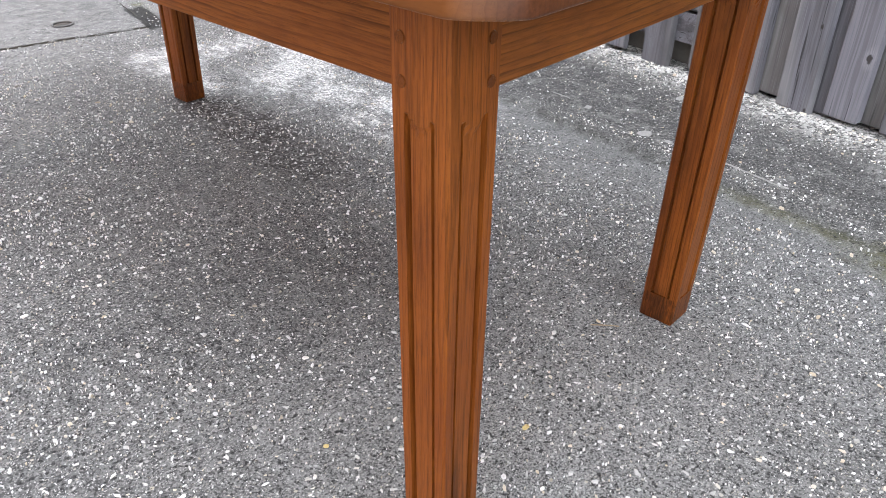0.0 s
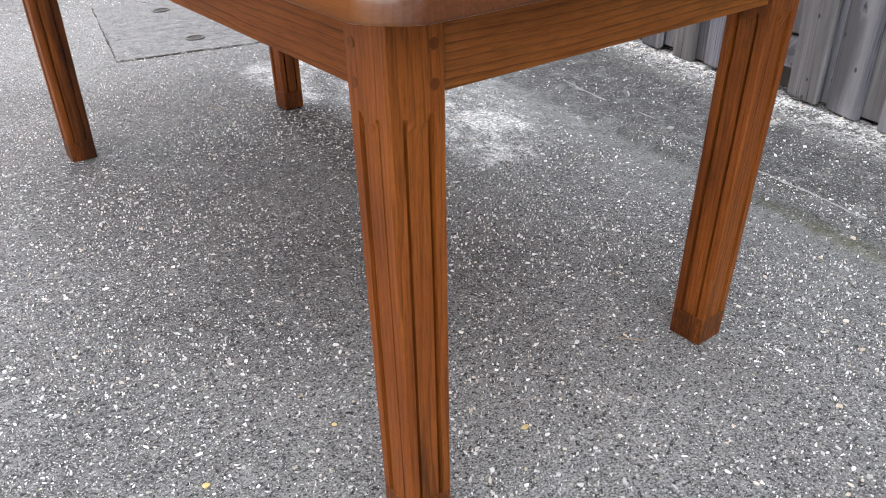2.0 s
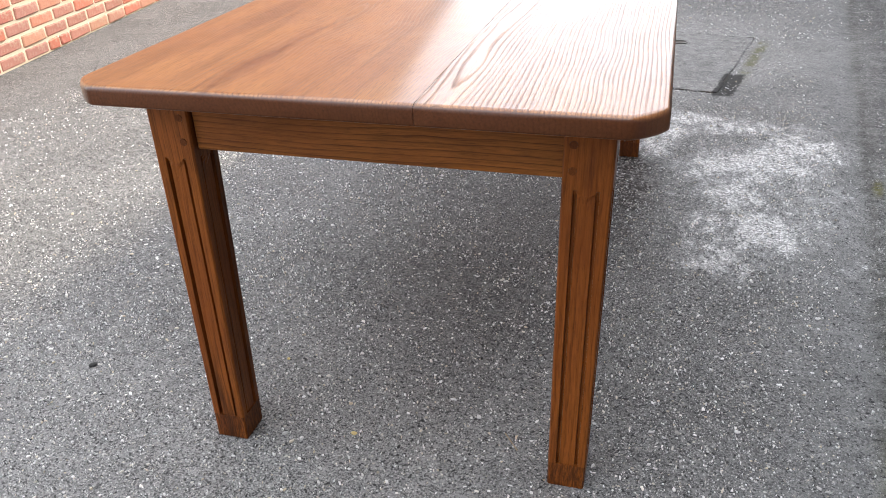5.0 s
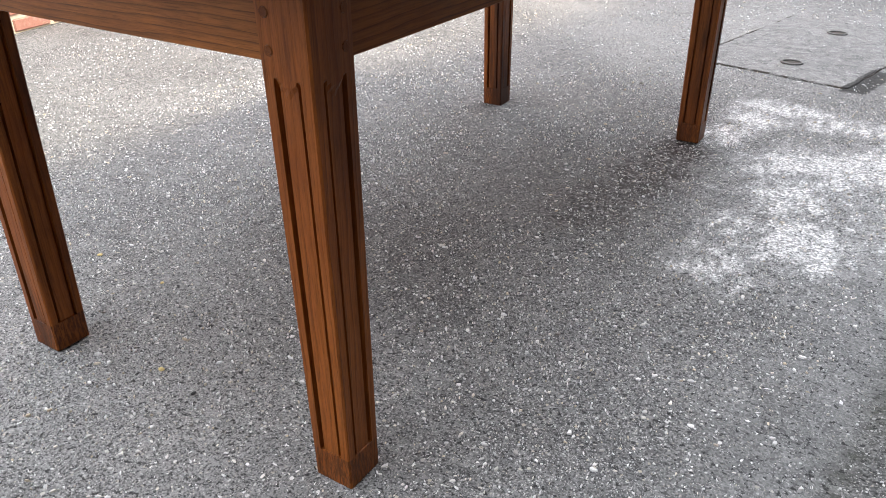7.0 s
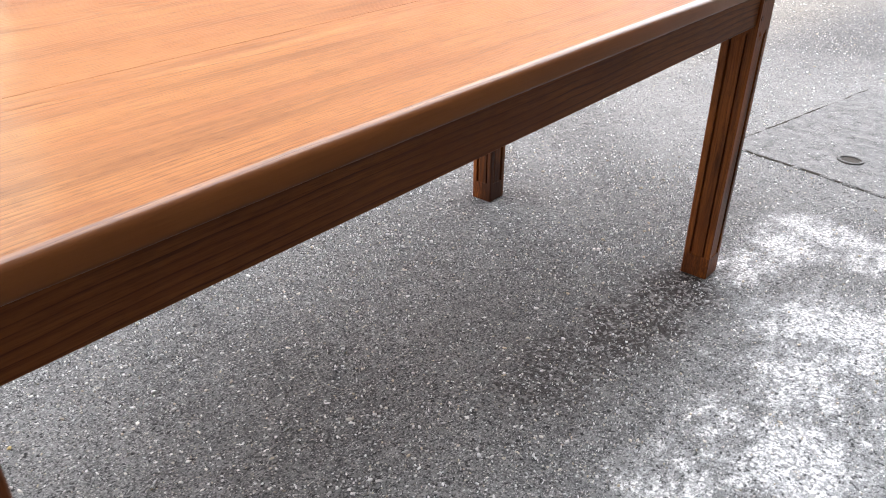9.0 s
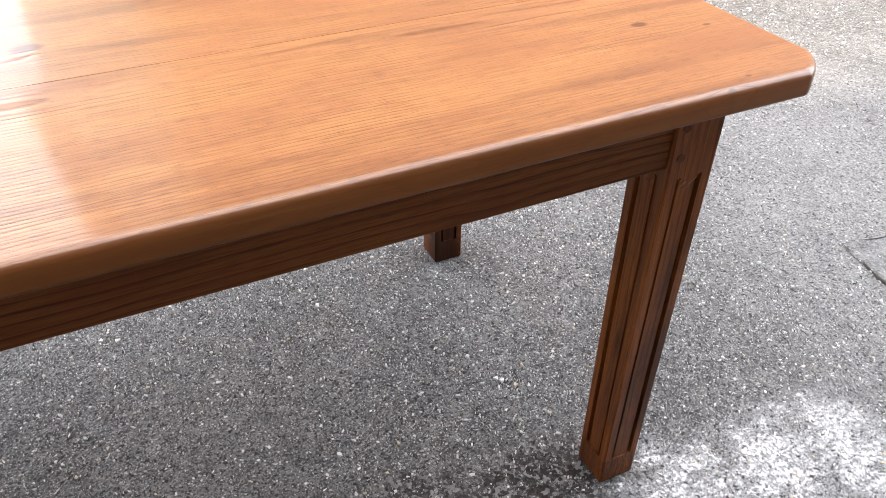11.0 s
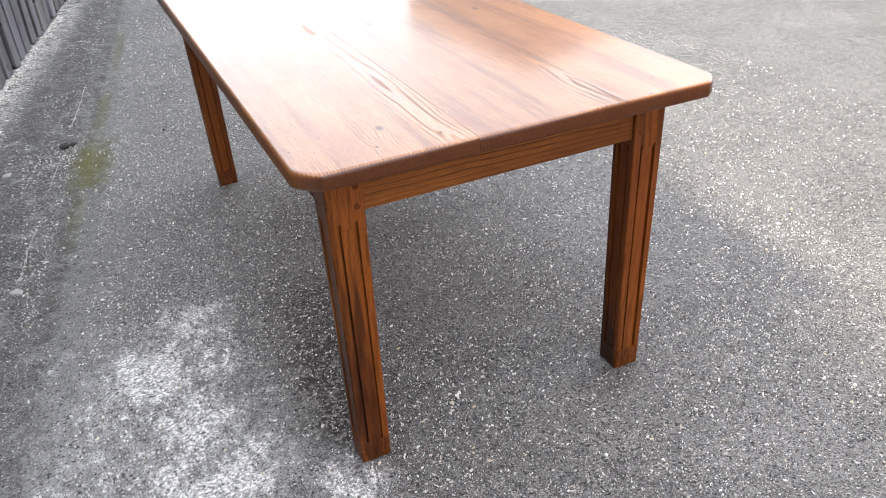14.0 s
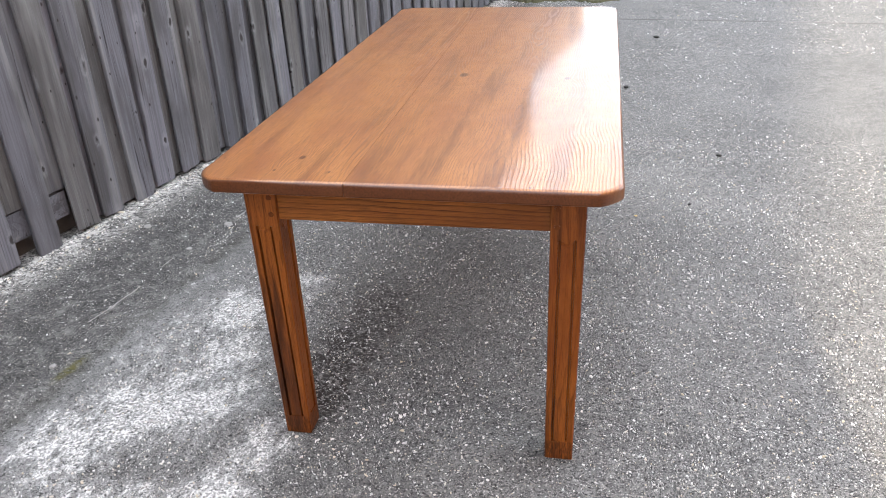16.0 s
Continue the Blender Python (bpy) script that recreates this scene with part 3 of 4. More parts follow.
def tabletop_board(xa, xb, first, last):
    """A board of the top: rounded corners and edges only where it is an outer edge."""
    rings, cut, n = [], 0.05, 16
    z0 = TOP_Z - TOP_T
    for inset, z, gap in ((0.0012, z0, 0.0004), (0.0003, z0 + 0.0008, 0.0004), (0.0, z0 + 0.004, 0.0004), (0.0, z0 + 0.022, 0.0004), (0.001, z0 + 0.0258, 0.0004),
                          (0.0032, z0 + 0.0288, 0.0004), (0.0062, z0 + 0.0304, 0.0004), (0.0095, TOP_Z, 0.0004)):
        ring, r = [], cut - inset * 0.6
        a, b = (xa + inset if first else xa + gap), (xb - inset if last else xb - gap)
        lo, hi = Y0 + inset, Y1 - inset

        def corner(cx, cy, start):
            # a clipped corner with softened ends
            for k in range(n):
                t = start + math.pi / 2 * k / (n - 1)
                u, v = abs(math.cos(t)), abs(math.sin(t))
                flat = (u ** 1.35 + v ** 1.35) ** (-1 / 1.35)
                ring.append((cx + r * math.cos(t) * flat, cy + r * math.sin(t) * flat, z))

        if last:
            corner(b - r, lo + r, -math.pi / 2)
            corner(b - r, hi - r, 0)
        else:
            ring += [(b - 0.001, lo, z), (b, lo + 0.0002, z), (b, hi - 0.0002, z), (b - 0.001, hi, z)]
        if first:
            corner(a + r, hi - r, math.pi / 2)
            corner(a + r, lo + r, math.pi)
        else:
            ring += [(a + 0.001, hi, z), (a, hi - 0.0002, z), (a, lo + 0.0002, z), (a + 0.001, lo, z)]
        rings.append(ring)
    m = len(rings[0])
    cx, cz = (xa + xb) / 2, TOP_Z
    verts = [(x - cx, y, z - cz) for ring in rings for x, y, z in ring]
    faces = [(k * m + j, k * m + (j + 1) % m, (k + 1) * m + (j + 1) % m, (k + 1) * m + j) for k in range(len(rings) - 1) for j in range(m)]
    faces += [tuple(range(m))[::-1], tuple((len(rings) - 1) * m + j for j in range(m))]
    me = mesh_of("tabletop_board", verts, faces, TOP_PINE if first else TOP_PINE_WIDE)
    flat = len(faces) - 2
    seam = (xb if first else xa) - cx
    me.polygons.foreach_set("use_smooth", [k < flat and not all(abs(verts[v][0] - seam) < 0.002 for v in f) for k, f in enumerate(faces)])
    return me, (cx, 0, cz)


def leg_mesh(sx, sy):
    """A leg that widens a little towards the top; each face has a sunk strip between two deep stopped flutes, over a plain foot."""
    top, c = TOP_Z - TOP_T, 0.0028
    low, high = LEGS[sx, sy]
    foot, tip = 0.057, 0.622
    us = [-1.0, -0.0200, -0.0192, -0.0149, -0.0136, -0.007, 0.0, 0.007, 0.0136, 0.0149, 0.0192, 0.0200, 1.0]
    zs = [0.0, 0.0015, 0.02, foot - 0.0008, foot, 0.12, 0.2, 0.3, 0.4, 0.5, 0.58, tip - 0.024, tip - 0.016, tip - 0.009, tip - 0.004, tip, tip + 0.02, top]

    def depth(u, z):
        a = abs(u)
        if not foot <= z < tip or a >= 0.0200:
            return 0.0
        fade = min(1.0, (tip - z) / 0.02)
        if 0.0149 <= a <= 0.0192:
            return 0.0095 * fade ** 0.6
        swell = min(1.0, max(0.0, (tip - 0.004 - 0.010 * (1 - (a / 0.0136) ** 2) - z) / 0.004))
        return 0.0024 * swell

    verts, faces = [], []
    cols = len(us)
    for z in zs:
        tuck = 0.0012 if z == 0.0 else 0.0
        k = z / top
        s = (LEG + (LEG_TOP - LEG) * k) / 2
        cx, cy = (a + (b - a) * k - g * s for a, b, g in zip(low, high, (sx, sy)))
        for f in range(4):
            ca, sa = math.cos(f * math.pi / 2), math.sin(f * math.pi / 2)
            for u in us:
                d = s - tuck - depth(u, z)
                w = u * (s - c) if abs(u) == 1.0 else u
                verts.append((cx + d * ca - w * sa, cy + d * sa + w * ca, z))
    row = cols * 4
    for k in range(len(zs) - 1):
        for j in range(row):
            a, b = k * row + j, k * row + (j + 1) % row
            faces.append((a, b, b + row, a + row))
    faces += [tuple(range(row))[::-1], tuple((len(zs) - 1) * row + j for j in range(row))]
    at = Vector((low[0] - sx * LEG / 2, low[1] - sy * LEG / 2, 0))
    return mesh_of("leg", [Vector(v) - at for v in verts], faces, LEG_PINE), at


def peg_mesh():
    bm = bmesh.new()
    bmesh.ops.create_cone(bm, cap_ends=True, segments=14, radius1=0.0072, radius2=0.0066, depth=0.004)
    bmesh.ops.bevel(bm, geom=[e for e in bm.edges if all(v.co.z > 0 for v in e.verts)], offset=0.0007, segments=2, affect="EDGES")
    return to_mesh("peg", bm, PEG_PINE)


def build_table():
    table = tagged(new("dining_table"), "long honey-brown varnished pine dining table with fluted square legs", "table")
    for xa, xb, first, last in ((X0, -0.108, True, False), (-0.108, X1, False, True)):
        me, at = tabletop_board(xa, xb, first, last)
        part("tabletop_board", me, table, at)
    # unseen strip added inside the boards to stop light through the seam
    part("spline", to_mesh("spline", block(0.02, Y1 - Y0 - 0.06, 0.012, 0.0), RAIL_PINE_Y), table, (-0.108, (Y0 + Y1) / 2, TOP_Z - 0.016))
    peg = peg_mesh()
    for (sx, sy), (low, high) in LEGS.items():
        data, at = leg_mesh(sx, sy)
        ob = part("leg", data, table, at)
        for z in (0.652, 0.694):
            k = z / (TOP_Z - TOP_T)
            ox, oy = (a + (b - a) * k for a, b in zip(low, high))
            wide = LEG + (LEG_TOP - LEG) * k
            for side in (0, 1):
                pin = new("peg", peg)
                pin.parent = ob
                if side:
                    spot, out = Vector((ox - sx * (wide - 0.0155), oy - sy * 0.0010, z)), Vector((0, sy, 0))
                else:
                    spot, out = Vector((ox - sx * 0.0010, oy - sy * (wide - 0.0155), z)), Vector((sx, 0, 0))
                pin.matrix_basis = Matrix.Translation(spot - at) @ out.to_track_quat("Z", "Y").to_matrix().to_4x4()
                tagged(pin, "darker round end of a dowel")
    z0, z1, thick = APRON_Z, TOP_Z - TOP_T, 0.024
    xa, xb, ya, yb = (LEGS[-1, -1][1][0] + LEG_TOP, LEGS[1, -1][1][0] - LEG_TOP, LEGS[-1, -1][1][1] + LEG_TOP, LEGS[-1, 1][1][1] - LEG_TOP)
    for y in (RY0 + thick / 2, RY1 - thick / 2):
        part("end_rail", to_mesh("end_rail", block(xb - xa + 0.004, thick, z1 - z0, 0.0015), RAIL_PINE_X), table, ((xa + xb) / 2, y, (z0 + z1) / 2))
    for x in (RX0 + thick / 2, RX1 - thick / 2):
        part("side_rail", to_mesh("side_rail", block(thick, yb - ya + 0.004, z1 - z0, 0.0015), RAIL_PINE_Y), table, (x, (ya + yb) / 2, (z0 + z1) / 2))
    return table


table = build_table()


# ---- fence: boards in front of boards ----
def build_fence():
    fence = tagged(new("wooden_fence"), "tall weathered grey close-boarded timber fence along the concrete yard", "fence")
    slope = math.atan(0.197)
    long = math.hypot(1, 0.197)
    rnd = random.Random(11)
    front = [to_mesh("front_board", block(0.022, w, 1.0, 0.003, 0.006, k), OLD_BOARD) for k, w in enumerate((0.106, 0.113, 0.124, 0.099, 0.111, 0.118))]
    rear = [to_mesh("rear_board", block(0.020, w, 1.0, 0.003, 0.0015, 20 + k), OLD_BOARD) for k, w in enumerate((0.132, 0.138, 0.128))]
    short = to_mesh("short_board", block(0.02, 0.12, 1.0, 0.002, 0.002, 40), OLD_BOARD)

    def stand(name, data, s, depth, z0, z1, lean=0.0):
        ob = new(name, data)
        ob.parent = fence
        y = s / long
        nx, ny = math.cos(slope), -math.sin(slope)
        ob.location = (fence_x(y) - depth * nx, y - depth * ny, (z0 + z1) / 2)
        ob.rotation_euler = (lean, rnd.uniform(-0.006, 0.006), -slope + rnd.uniform(-0.03, 0.03))
        ob.scale = (1, 1, z1 - z0)
        return ob

    spots = [-0.5, -0.325, -0.155, 0.037, 0.237, 0.395, 0.585, 0.747, 0.923, 1.103, 1.273, 1.46, 1.637, 1.789, 1.943, 2.123, 2.296, 2.46]
    while spots[0] > -5.0:
        spots.insert(0, spots[0] - rnd.uniform(0.166, 0.192))
    while spots[-1] < 12.0:
        spots.append(spots[-1] + rnd.uniform(0.166, 0.192))
    for y0, y1 in zip(spots, spots[1:]):
        stand("front_board", rnd.choice(front), y0 * long, 0.0, rnd.uniform(-0.004, 0.022), 1.86 + rnd.uniform(-0.015, 0.015), rnd.uniform(-0.014, 0.014))
        stand("rear_board", rnd.choice(rear), (y0 + y1) / 2 * long, 0.027, 0.205 if -0.1 < (y0 + y1) / 2 < 0.18 else rnd.uniform(0.0, 0.02), 1.85, rnd.uniform(-0.004, 0.004))
    for z in (0.32, 1.0, 1.65):
        ob = part("rail", to_mesh("rail", block(0.04, 17.6, 0.085, 0.003, 0, 60), OLD_BOARD), fence)
        ob.location = (fence_x(3.55) - 0.0785, 3.55, z)
        ob.rotation_euler = (0, 0, -slope)
    # dark backing added behind the boards so the gaps at the foot look shaded
    ob = part("gravel_board", to_mesh("gravel_board", block(0.03, 17.6, 0.24, 0.003, 0, 61), SOIL_AND_SHADE), fence)
    ob.location, ob.rotation_euler = (fence_x(3.55) - 0.125, 3.55, 0.115), (0, 0, -slope)
    for s, z0, z1 in ((-0.06, 0.085, 0.20), (0.14, 0.09, 0.195)):
        stand("short_board", short, s, 0.027, z0, z1)
    return fence


fence = build_fence()


# ---- brick house across the yard ----
WALL_AT, WALL_WAY = Vector((2.861, -0.888, 0)), Vector((0.14, -1.0, 0)).normalized()


def build_brick_house():
    house = tagged(new("brick_house"), "red brick house wall with pale sandy mortar joints", "house")
    into = Vector((-WALL_WAY.y, WALL_WAY.x, 0))     # away from the yard
    turn = math.atan2(WALL_WAY.y, WALL_WAY.x)
    begin = -0.45                                    # the near corner, along the wall
    length, height, deep = 24.0, 4.6, 6.0
    centre = WALL_AT + WALL_WAY * (begin + length / 2) + into * (deep / 2 + 0.008)
    wall = part("wall", to_mesh("wall", block(length, deep, height, 0.0), MORTAR), house, (centre.x, centre.y, height / 2), turn)
    bm = bmesh.new()
    l, d = length / 2 + 0.3, deep / 2 + 0.3
    pts = [(-l, -d, 0), (l, -d, 0), (l, d, 0), (-l, d, 0), (-l + 1.5, 0, 0.5), (l - 1.5, 0, 0.5)]
    vs = [bm.verts.new(p) for p in pts]
    for f in ((0, 1, 5, 4), (1, 2, 5), (2, 3, 4, 5), (3, 0, 4), (3, 2, 1, 0)):
        bm.faces.new([vs[k] for k in f])
    part("roof", to_mesh("roof", bm, TILE), house, (centre.x, centre.y, height), turn)
    return house, wall, into, turn, begin, length, height, centre


brick_house, brick_wall, WALL_IN, WALL_TURN, WALL_BEGIN, WALL_LONG, WALL_HIGH, WALL_MID = build_brick_house()


# ---- unseen neighbours that close the yard, fitted to its shade and the tabletop's reflections ----
def plain_house(label, at, size, turn, rise):
    house = tagged(new("neighbour_house"), label, "house")
    part("wall", to_mesh("wall", block(*size, 0.0), RENDER), house, (at[0], at[1], size[2] / 2), turn)
    bm = bmesh.new()
    l, d = size[0] / 2 + 0.05, size[1] / 2 + 0.05
    pts = [(-l, -d, 0), (l, -d, 0), (l, d, 0), (-l, d, 0), (0, -d, rise), (0, d, rise)]
    vs = [bm.verts.new(p) for p in pts]
    for f in ((0, 4, 5, 3), (1, 2, 5, 4), (0, 1, 4), (2, 3, 5), (3, 2, 1, 0)):
        bm.faces.new([vs[k] for k in f])
    part("roof", to_mesh("roof", bm, TILE), house, (at[0], at[1], size[2]), turn)
    return house


SLOPE = -math.atan(0.197)
plain_house("plain rendered neighbouring house behind the timber fence", (-5.147, -1.32, 0), (6.0, 18.55, 3.6), SLOPE, 1.2)
# form made up to fit the falling edge of the tabletop reflection
plain_house("low plain block added unseen behind the timber fence to shape the tabletop reflection", (-2.094, 9.006, 0), (4.0, 2.78, 2.75), SLOPE, 0.5)
# mass of unknown kind, added for its dark reflection in the tabletop
plain_house("plain block standing for an unseen dark mass at the far end of the yard", (8.3, 12.9, 0), (4.6, 4.6, 4.2), -0.57, 1.0)


# ---- access cover set in the concrete ----
def build_cover():
    cover = tagged(new("access_cover"), "square concrete access cover with two lifting holes, set in the yard", "access cover")
    quad = [Vector((-0.050, -1.758, 0)), Vector((-0.674, -1.632, 0)), Vector((-0.900, -2.65, 0)), Vector((-0.258, -2.787, 0))]
    rnd = random.Random(5)
    rim = []
    for a, b in zip(quad, quad[1:] + quad[:1]):
        for k in range(22):
            p = a.lerp(b, k / 22)
            rim.append(p + Vector((rnd.uniform(-1, 1), rnd.uniform(-1, 1), 0)) * 0.006)
    mid = sum(quad, Vector()) / 4
    verts, m = [], len(rim)
    for z, inset in ((-0.03, 0.0), (0.001, 0.0), (0.004, 0.006)):
        verts += [p + (mid - p).normalized() * inset + Vector((0, 0, z)) for p in rim]
    faces = [(k * m + j, (k * m + (j + 1) % m), (k + 1) * m + (j + 1) % m, (k + 1) * m + j) for k in (0, 1) for j in range(m)]
    faces = [f[::-1] for f in faces] + [tuple(2 * m + j for j in range(m))[::-1]]
    part("slab", mesh_of("slab", verts, faces, COVER_CONCRETE), cover)
    for x, y in ((-0.433, -1.88), (-0.506, -2.49)):
        # no real recess: the hole's inner shade is the colour of a disc
        bm = bmesh.new()
        bmesh.ops.create_circle(bm, cap_ends=True, segments=20, radius=0.030)
        eye = part("lifting_hole", to_mesh("lifting_hole", bm, SOIL_AND_SHADE), cover, (x, y, 0.0055), 0, "dark flat disc painted as a round lifting hole")
        verts, faces, seg = [], [], 24
        for k in range(seg):
            for j in range(6):
                a, b = 2 * math.pi * k / seg, 2 * math.pi * j / 6
                r = 0.034 + 0.005 * math.cos(b)
                verts.append((r * math.cos(a) * 1.15, r * math.sin(a), 0.002 + 0.0035 * math.sin(b)))
                faces.append((k * 6 + j, ((k + 1) % seg) * 6 + j, ((k + 1) % seg) * 6 + (j + 1) % 6, k * 6 + (j + 1) % 6))
        ring = new("rim", mesh_of("rim", verts, faces, IRON, True))
        ring.parent = eye
    return quad


COVER = build_cover()


# ---- joints, soil, moss: uneven low ribbons lying in the surface ----
def ribbon(name, line, width, material, label, category, lift=0.003, seed=0, ragged=0.6, step=0.012, gaps=0.0, shoulder=0.5):
    rnd = random.Random(seed)
    pts = []
    for a, b in zip(line, line[1:]):
        a, b = Vector((*a, 0)), Vector((*b, 0))
        k = max(2, int((b - a).length / step))
        pts += [a.lerp(b, i / k) for i in range(k)]
    verts, faces = [], []
    wander, wide = 0.0, 1.0
    for i, p in enumerate(pts):
        q = pts[min(i + 1, len(pts) - 1)] - pts[max(i - 1, 0)]
        side = Vector((-q.y, q.x, 0)).normalized()
        wander = wander * 0.9 + rnd.uniform(-1, 1) * width * 0.22
        wide = max(0.12, min(1.5, wide + rnd.uniform(-1, 1) * ragged * 0.5))
        if rnd.random() < gaps:
            wide = 0.04
        c = p + side * wander
        w = width * wide / 2
        for u, z in ((-1, -0.006), (-shoulder, lift * rnd.uniform(0.3, 1)), (shoulder, lift * rnd.uniform(0.3, 1)), (1, -0.006)):
            verts.append(c + side * (u * w) + Vector((0, 0, z)))
        if i:
            o = 4 * i
            faces += [(o - 4 + j, o - 3 + j, o + 1 + j, o + j) for j in range(3)]
    return tagged(new(name, mesh_of(name, verts, faces, material)), label, category, kind="stuff")


for k, (line, wide) in enumerate(((((-1.107, 0.418), (-1.075, 0.612), (-1.05, 0.808)), 0.012), (((-1.213, -0.191), (-1.229, -0.327), (-1.255, -0.452)), 0.014), (((-1.198, 0.03), (-1.206, -0.056)), 0.012),
                                  (((-0.997, 1.113), (-0.933, 1.491)), 0.008), (((-0.879, 1.864), (-0.764, 2.555)), 0.008))):
    ribbon("joint_edge", line, wide, PALE_EDGE, "pale crumbled edge of an old concrete joint", "concrete joint", 0.0022, 21 + k, 1.2, 0.008, 0.34)
q = [(v.x, v.y) for v in COVER]
ribbon("cover_joint", [q[3], q[0], q[1]], 0.008, SOIL_AND_SHADE, "dark soil in the joint of the access cover", "soil", 0.0045, 41, 1.0, 0.012, 0.12)
ribbon("cover_joint", [q[1], q[2], q[3]], 0.006, SOIL_AND_SHADE, "dark soil in the joint of the access cover", "soil", 0.0045, 42, 1.0, 0.012, 0.2)
ribbon("concrete_joint", [(-0.895, 4.882), (0.568, 4.70), (2.637, 4.45)], 0.012, JOINT_FILL, "pale straight joint across the concrete", "concrete joint", 0.004, 45, 0.4, 0.03)
ribbon("moss", [(-0.746, 5.72), (0.022, 5.686), (0.589, 5.612)], 0.16, MOSS, "strip of moss and weeds across the yard", "moss", 0.02, 46, 0.7, 0.02)


# ---- loose stone chips ----
def scatter_chips():
    rng = np.random.default_rng(8)
    spots = []
    for count, (xa, xb, ya, yb), big in ((34000, (-1.1, 1.3, -1.5, 1.6), 1.0), (5200, (-1.1, 1.9, -2.6, -1.5), 1.0), (5200, (1.3, 2.4, -1.6, 1.6), 1.05),
                                         (5000, (-1.0, 1.4, 1.6, 3.6), 1.1), (3000, (-1.95, -1.05, -1.5, 1.8), 1.0), (4200, (0, 0.22, -1.4, 4.5), 1.2), (1500, (0, 0.12, -1.4, 4.5), 2.7), (6500, (-1.6, 2.2, -4.6, -2.6), 1.45), (4500, (-0.9, 3.0, 3.4, 5.6), 1.5)):
        xy = rng.uniform((xa, ya), (xb, yb), (count, 2))
        if xa == 0:                                  # crumbs that gather at the foot of the fence
            xy[:, 0] = fence_x(xy[:, 1]) + 0.015 + xy[:, 0] ** 2 / 0.24
        size = np.clip(rng.lognormal(math.log(0.00192), 0.54, count), 0.0009, 0.0066) * big
        spots.append(np.c_[xy, size])
    spots = np.concatenate(spots)
    keep = spots[:, 0] > fence_x(spots[:, 1]) + 0.02
    joint = np.abs(spots[:, 0] - joint_x(spots[:, 1]) - 0.03) < 0.075
    keep &= ~(joint & (rng.random(len(spots)) < 0.93))
    quad = np.array([(v.x, v.y) for v in COVER])
    inside = np.ones(len(spots), bool)
    for a, b in zip(quad, np.roll(quad, -1, 0)):
        inside &= (b[0] - a[0]) * (spots[:, 1] - a[1]) - (b[1] - a[1]) * (spots[:, 0] - a[0]) < 0.004
    for (sx, sy), ((lx, ly), _) in LEGS.items():
        keep &= np.maximum(abs(spots[:, 0] - lx + sx * LEG / 2), abs(spots[:, 1] - ly + sy * LEG / 2)) > LEG / 2 + 0.006
    spots, raised = spots[keep], np.where(inside[keep], 0.005, 0.0)
    n = len(spots)
    turn, wide = rng.uniform(0, 6.28, n), rng.uniform(0.26, 0.72, n)
    k = np.arange(6) * math.pi / 3
    r = rng.uniform(0.35, 1.3, (n, 6)) * spots[:, 2:3]
    px, py = r * np.cos(k), r * np.sin(k) * wide[:, None]
    c, s = np.cos(turn)[:, None], np.sin(turn)[:, None]
    x, y = px * c - py * s, px * s + py * c
    high = (0.0006 + raised + spots[:, 2] * rng.uniform(0.1, 0.4, n))[:, None]
    low = np.stack([spots[:, 0:1] + x, spots[:, 1:2] + y, np.full((n, 6), -0.006)], -1)
    top = np.stack([spots[:, 0:1] + x * 0.86, spots[:, 1:2] + y * 0.86, np.repeat(high, 6, 1) - 0.0012 + rng.uniform(-0.0004, 0.0004, (n, 6))], -1)
    verts = np.concatenate([low, top], 1).reshape(-1, 3)
    j = np.arange(6)
    side = np.stack([j, (j + 1) % 6, 6 + (j + 1) % 6, 6 + j], 1)
    base = (np.arange(n) * 12)[:, None, None]
    faces = (side[None] + base).reshape(-1, 4).tolist() + (np.arange(6, 12)[None] + base[:, 0]).tolist()
    me = bpy.data.meshes.new("stone_chips")
    me.from_pydata(verts.tolist(), [], faces)
    me.materials.append(STONE)
    tagged(new("stone_chips", me), "small pale stone chips standing out of the concrete", "stone chips", kind="stuff")


scatter_chips()


# ---- small things on the ground ----
def dead_leaf(x, y, size, turn, seed):
    rnd = random.Random(seed)
    rim = [(math.cos(a) * size * rnd.uniform(0.7, 1.1), math.sin(a) * size * 0.75 * rnd.uniform(0.7, 1.1)) for a in np.linspace(0, 2 * math.pi, 9)[:-1]]
    verts = [(px, py, 0.0005 + rnd.uniform(0, 0.002)) for px, py in rim] + [(px, py, 0.0014 + rnd.uniform(0, 0.002)) for px, py in rim] + [(0, 0, 0.0045)]
    faces = [(j, (j + 1) % 8, 8 + (j + 1) % 8, 8 + j) for j in range(8)] + [(8 + j, 8 + (j + 1) % 8, 16) for j in range(8)] + [tuple(range(8))[::-1]]
    ob = new("dead_leaf", mesh_of("dead_leaf", verts, faces, LEAF))
    ob.location, ob.rotation_euler = (x, y, 0), (0, 0, turn)
    return tagged(ob, "torn scrap of yellow dry leaf on the concrete", "leaf", "leaf scraps on the yard")


for k, (x, y, s) in enumerate(((0.110, 0.812, 0.0075), (0.579, 0.60, 0.008), (0.355, 0.608, 0.0055))):
    dead_leaf(x, y, s, k * 1.3, 70 + k)


def pebble(x, y, size, seed, label="small dark pebble lying on the concrete"):
    rnd = random.Random(seed)
    bm = bmesh.new()
    bmesh.ops.create_icosphere(bm, subdivisions=2, radius=size)
    for v in bm.verts:
        v.co = Vector((v.co.x * 1.25, v.co.y * 0.8, v.co.z * 0.55)) * rnd.uniform(0.86, 1.1)
    ob = new("pebble", to_mesh("pebble", bm, PEBBLE))
    ob.location, ob.rotation_euler = (x, y, size * 0.42), (0, 0, rnd.uniform(0, 3))
    return tagged(ob, label, "pebble", "pebbles on the yard")


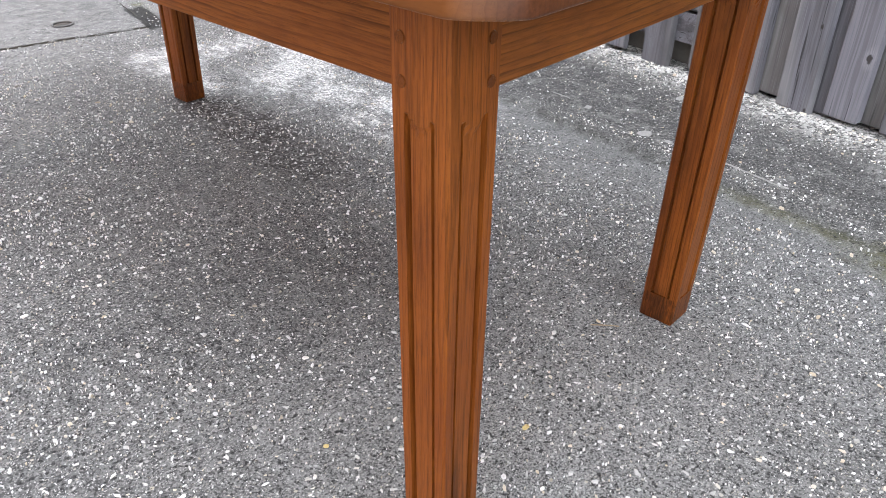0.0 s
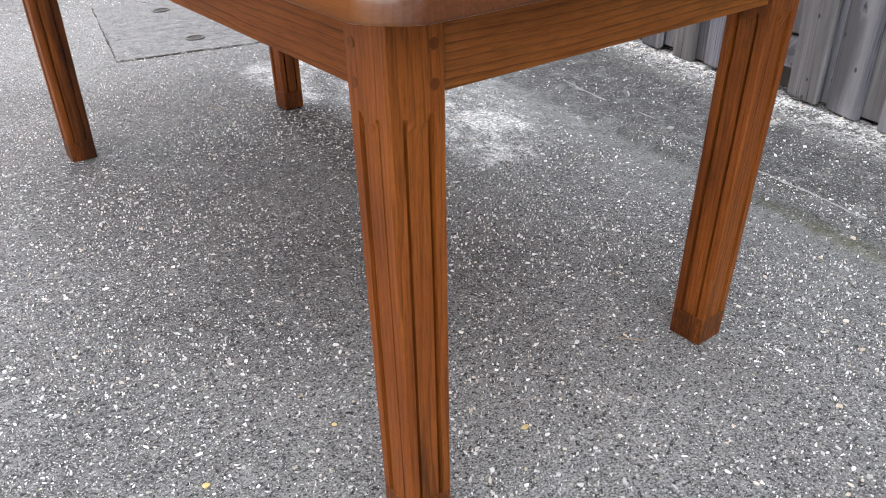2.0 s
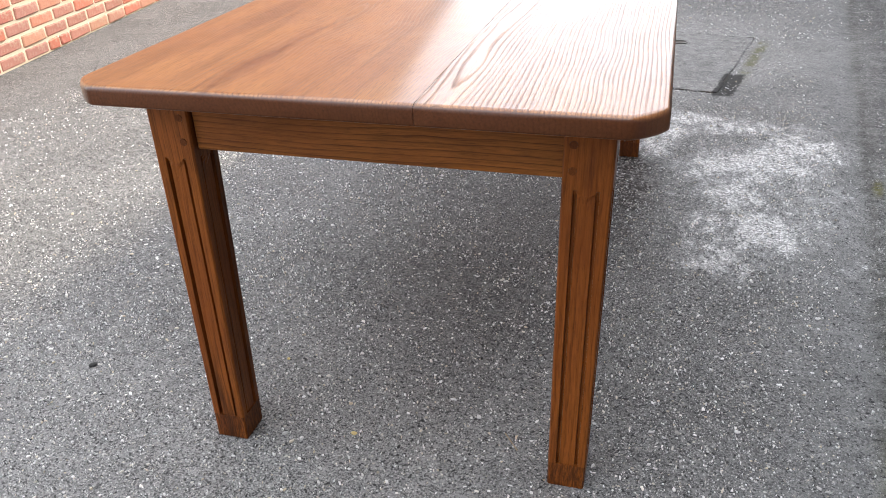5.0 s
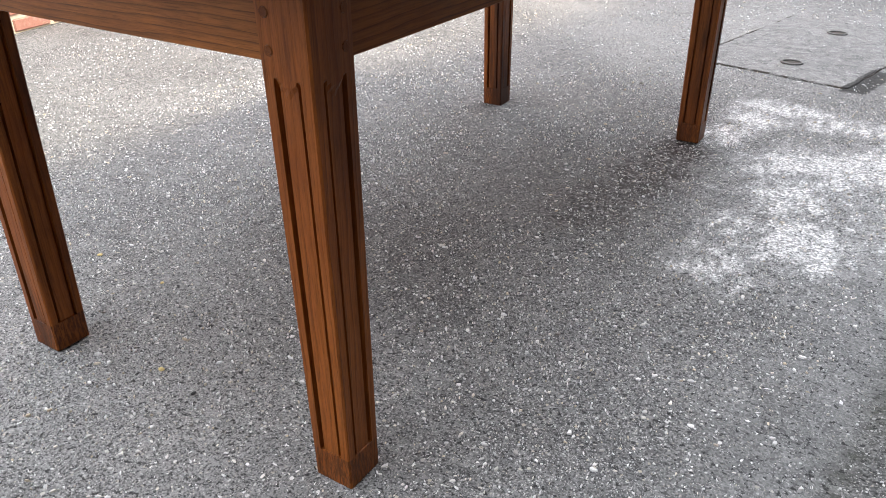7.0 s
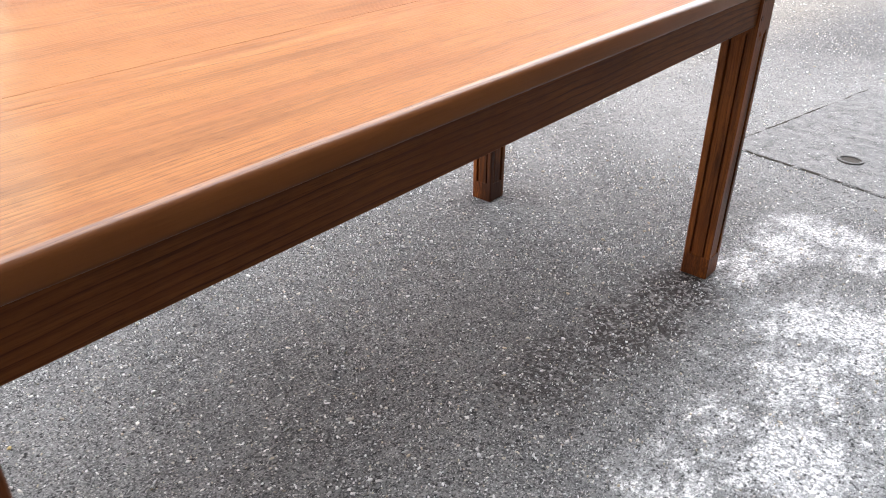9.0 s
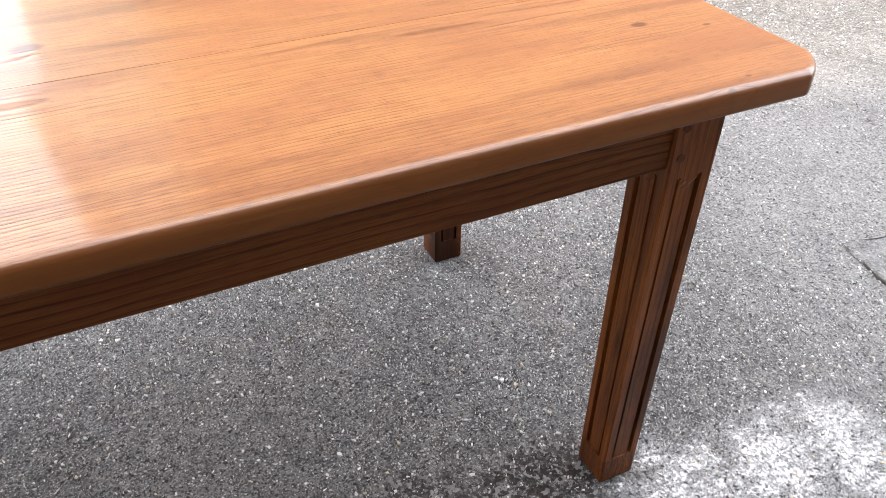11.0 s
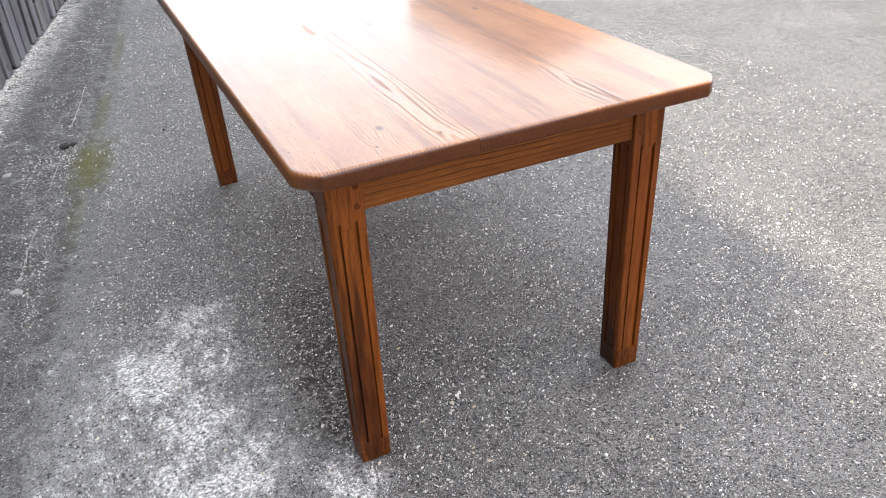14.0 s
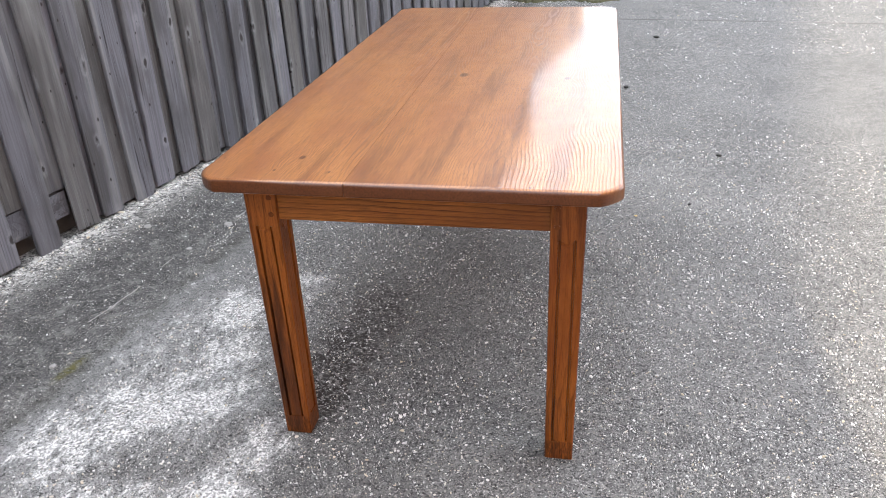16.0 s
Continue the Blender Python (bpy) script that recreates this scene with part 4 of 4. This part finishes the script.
for k, (x, y, s) in enumerate(((0.803, 0.737, 0.008), (-0.916, 1.591, 0.022), (-0.878, 1.60, 0.016), (0.007, 0.828, 0.0045), (0.992, 1.334, 0.012), (-0.481, 1.55, 0.010), (0.574, 2.518, 0.016), (0.828, 3.947, 0.02))):
    pebble(x, y, s, 90 + k)


def twig():
    a = [(-0.228, 0.784, 0.003), (-0.215, 0.769, 0.005), (-0.206, 0.756, 0.004), (-0.195, 0.741, 0.003)]
    verts, faces = [], []
    for i, p in enumerate(a):
        for k in range(5):
            t = 2 * math.pi * k / 5
            verts.append((p[0] + 0.0011 * math.cos(t), p[1] + 0.0011 * math.cos(t) * 0.6, p[2] + 0.0011 * math.sin(t)))
            if i:
                faces.append((5 * i - 5 + k, 5 * i - 5 + (k + 1) % 5, 5 * i + (k + 1) % 5, 5 * i + k))
    tagged(new("twig", mesh_of("twig", verts, faces, TWIG)), "short pale dry twig on the concrete", "twig")


twig()


def white_patch(x, y, size, seed):
    rnd = random.Random(seed)
    n = 14
    rim = [(math.cos(2 * math.pi * k / n) * size * rnd.uniform(0.6, 1.1) * 1.3, math.sin(2 * math.pi * k / n) * size * rnd.uniform(0.6, 1.1)) for k in range(n)]
    verts = [(px, py, -0.006) for px, py in rim] + [(px * 0.8, py * 0.8, 0.0025) for px, py in rim] + [(0, 0, 0.004)]
    faces = [(j, (j + 1) % n, n + (j + 1) % n, n + j) for j in range(n)] + [(n + j, n + (j + 1) % n, 2 * n) for j in range(n)]
    ob = new("mortar_crumb", mesh_of("mortar_crumb", verts, faces, PALE_EDGE))
    ob.location, ob.rotation_euler = (x, y, 0), (0, 0, rnd.uniform(0, 3))
    tagged(ob, "flat pale crumb of mortar stuck to the concrete", "mortar crumb", "mortar crumbs")


for k, (x, y, s) in enumerate(((-1.110, 0.349, 0.021), (-1.154, 1.397, 0.02), (-1.171, 0.113, 0.012), (-1.455, 0.289, 0.02), (-1.22, -0.695, 0.012))):
    white_patch(x, y, s, 120 + k)


# ---- bricks of the house wall, course by course ----
def lay_bricks():
    rnd = random.Random(17)
    shapes = {(l, k): to_mesh("brick", block(l - 0.007, 0.10, 0.059, 0.006, 0.0032, 200 + 10 * k + int(l * 100)), CLAY) for l in (0.215, 0.1025) for k in range(4)}
    wall_inv = Matrix.Translation((WALL_MID.x, WALL_MID.y, WALL_HIGH / 2)) @ Matrix.Rotation(WALL_TURN, 4, "Z")
    wall_inv.invert()
    rest_v, rest_f = [], []
    rows = int(WALL_HIGH / 0.075)
    for row in range(rows):
        z = 0.005 + 0.075 * row + 0.0325
        s = WALL_BEGIN + (0.0 if row % 2 else -0.1125) + 0.005
        while s < WALL_BEGIN + WALL_LONG:
            l = 0.1025 if rnd.random() < 0.16 else 0.215
            if s > WALL_BEGIN - 0.01 or row % 2:
                mid = WALL_AT + WALL_WAY * (s + l / 2) + WALL_IN * (0.05 - rnd.uniform(0.0, 0.003))
                if row < 14 and s < 3.6:
                    ob = new("brick", shapes[l, rnd.randrange(4)])
                    ob.parent = brick_wall
                    ob.matrix_basis = wall_inv @ Matrix.Translation((mid.x, mid.y, z)) @ Matrix.Rotation(WALL_TURN, 4, "Z") @ pose(0, 0, 0, 0, 0, rnd.uniform(-0.5, 0.5))
                else:
                    o = len(rest_v)
                    a, h = l / 2, 0.0325
                    for u, v in ((-a, -h), (a, -h), (a, h), (-a, h)):
                        for dpt, sh in ((-0.006, 0.003), (0.02, 0.0)):
                            p = WALL_AT + WALL_WAY * (s + l / 2 + u - math.copysign(sh, u)) + WALL_IN * dpt
                            rest_v.append((p.x, p.y, z + v - math.copysign(sh, v)))
                    rest_f += [(o, o + 2, o + 4, o + 6)] + [(o + 2 * k, o + 2 * k + 1, o + (2 * k + 3) % 8, o + (2 * k + 2) % 8) for k in range(4)]
            s += l + 0.010
    verts = [wall_inv @ Vector(v) for v in rest_v]
    me = mesh_of("upper_bricks", verts, rest_f, CLAY)
    ob = new("upper_bricks", me)
    ob.parent = brick_wall
    tagged(ob, kind="stuff")


lay_bricks()
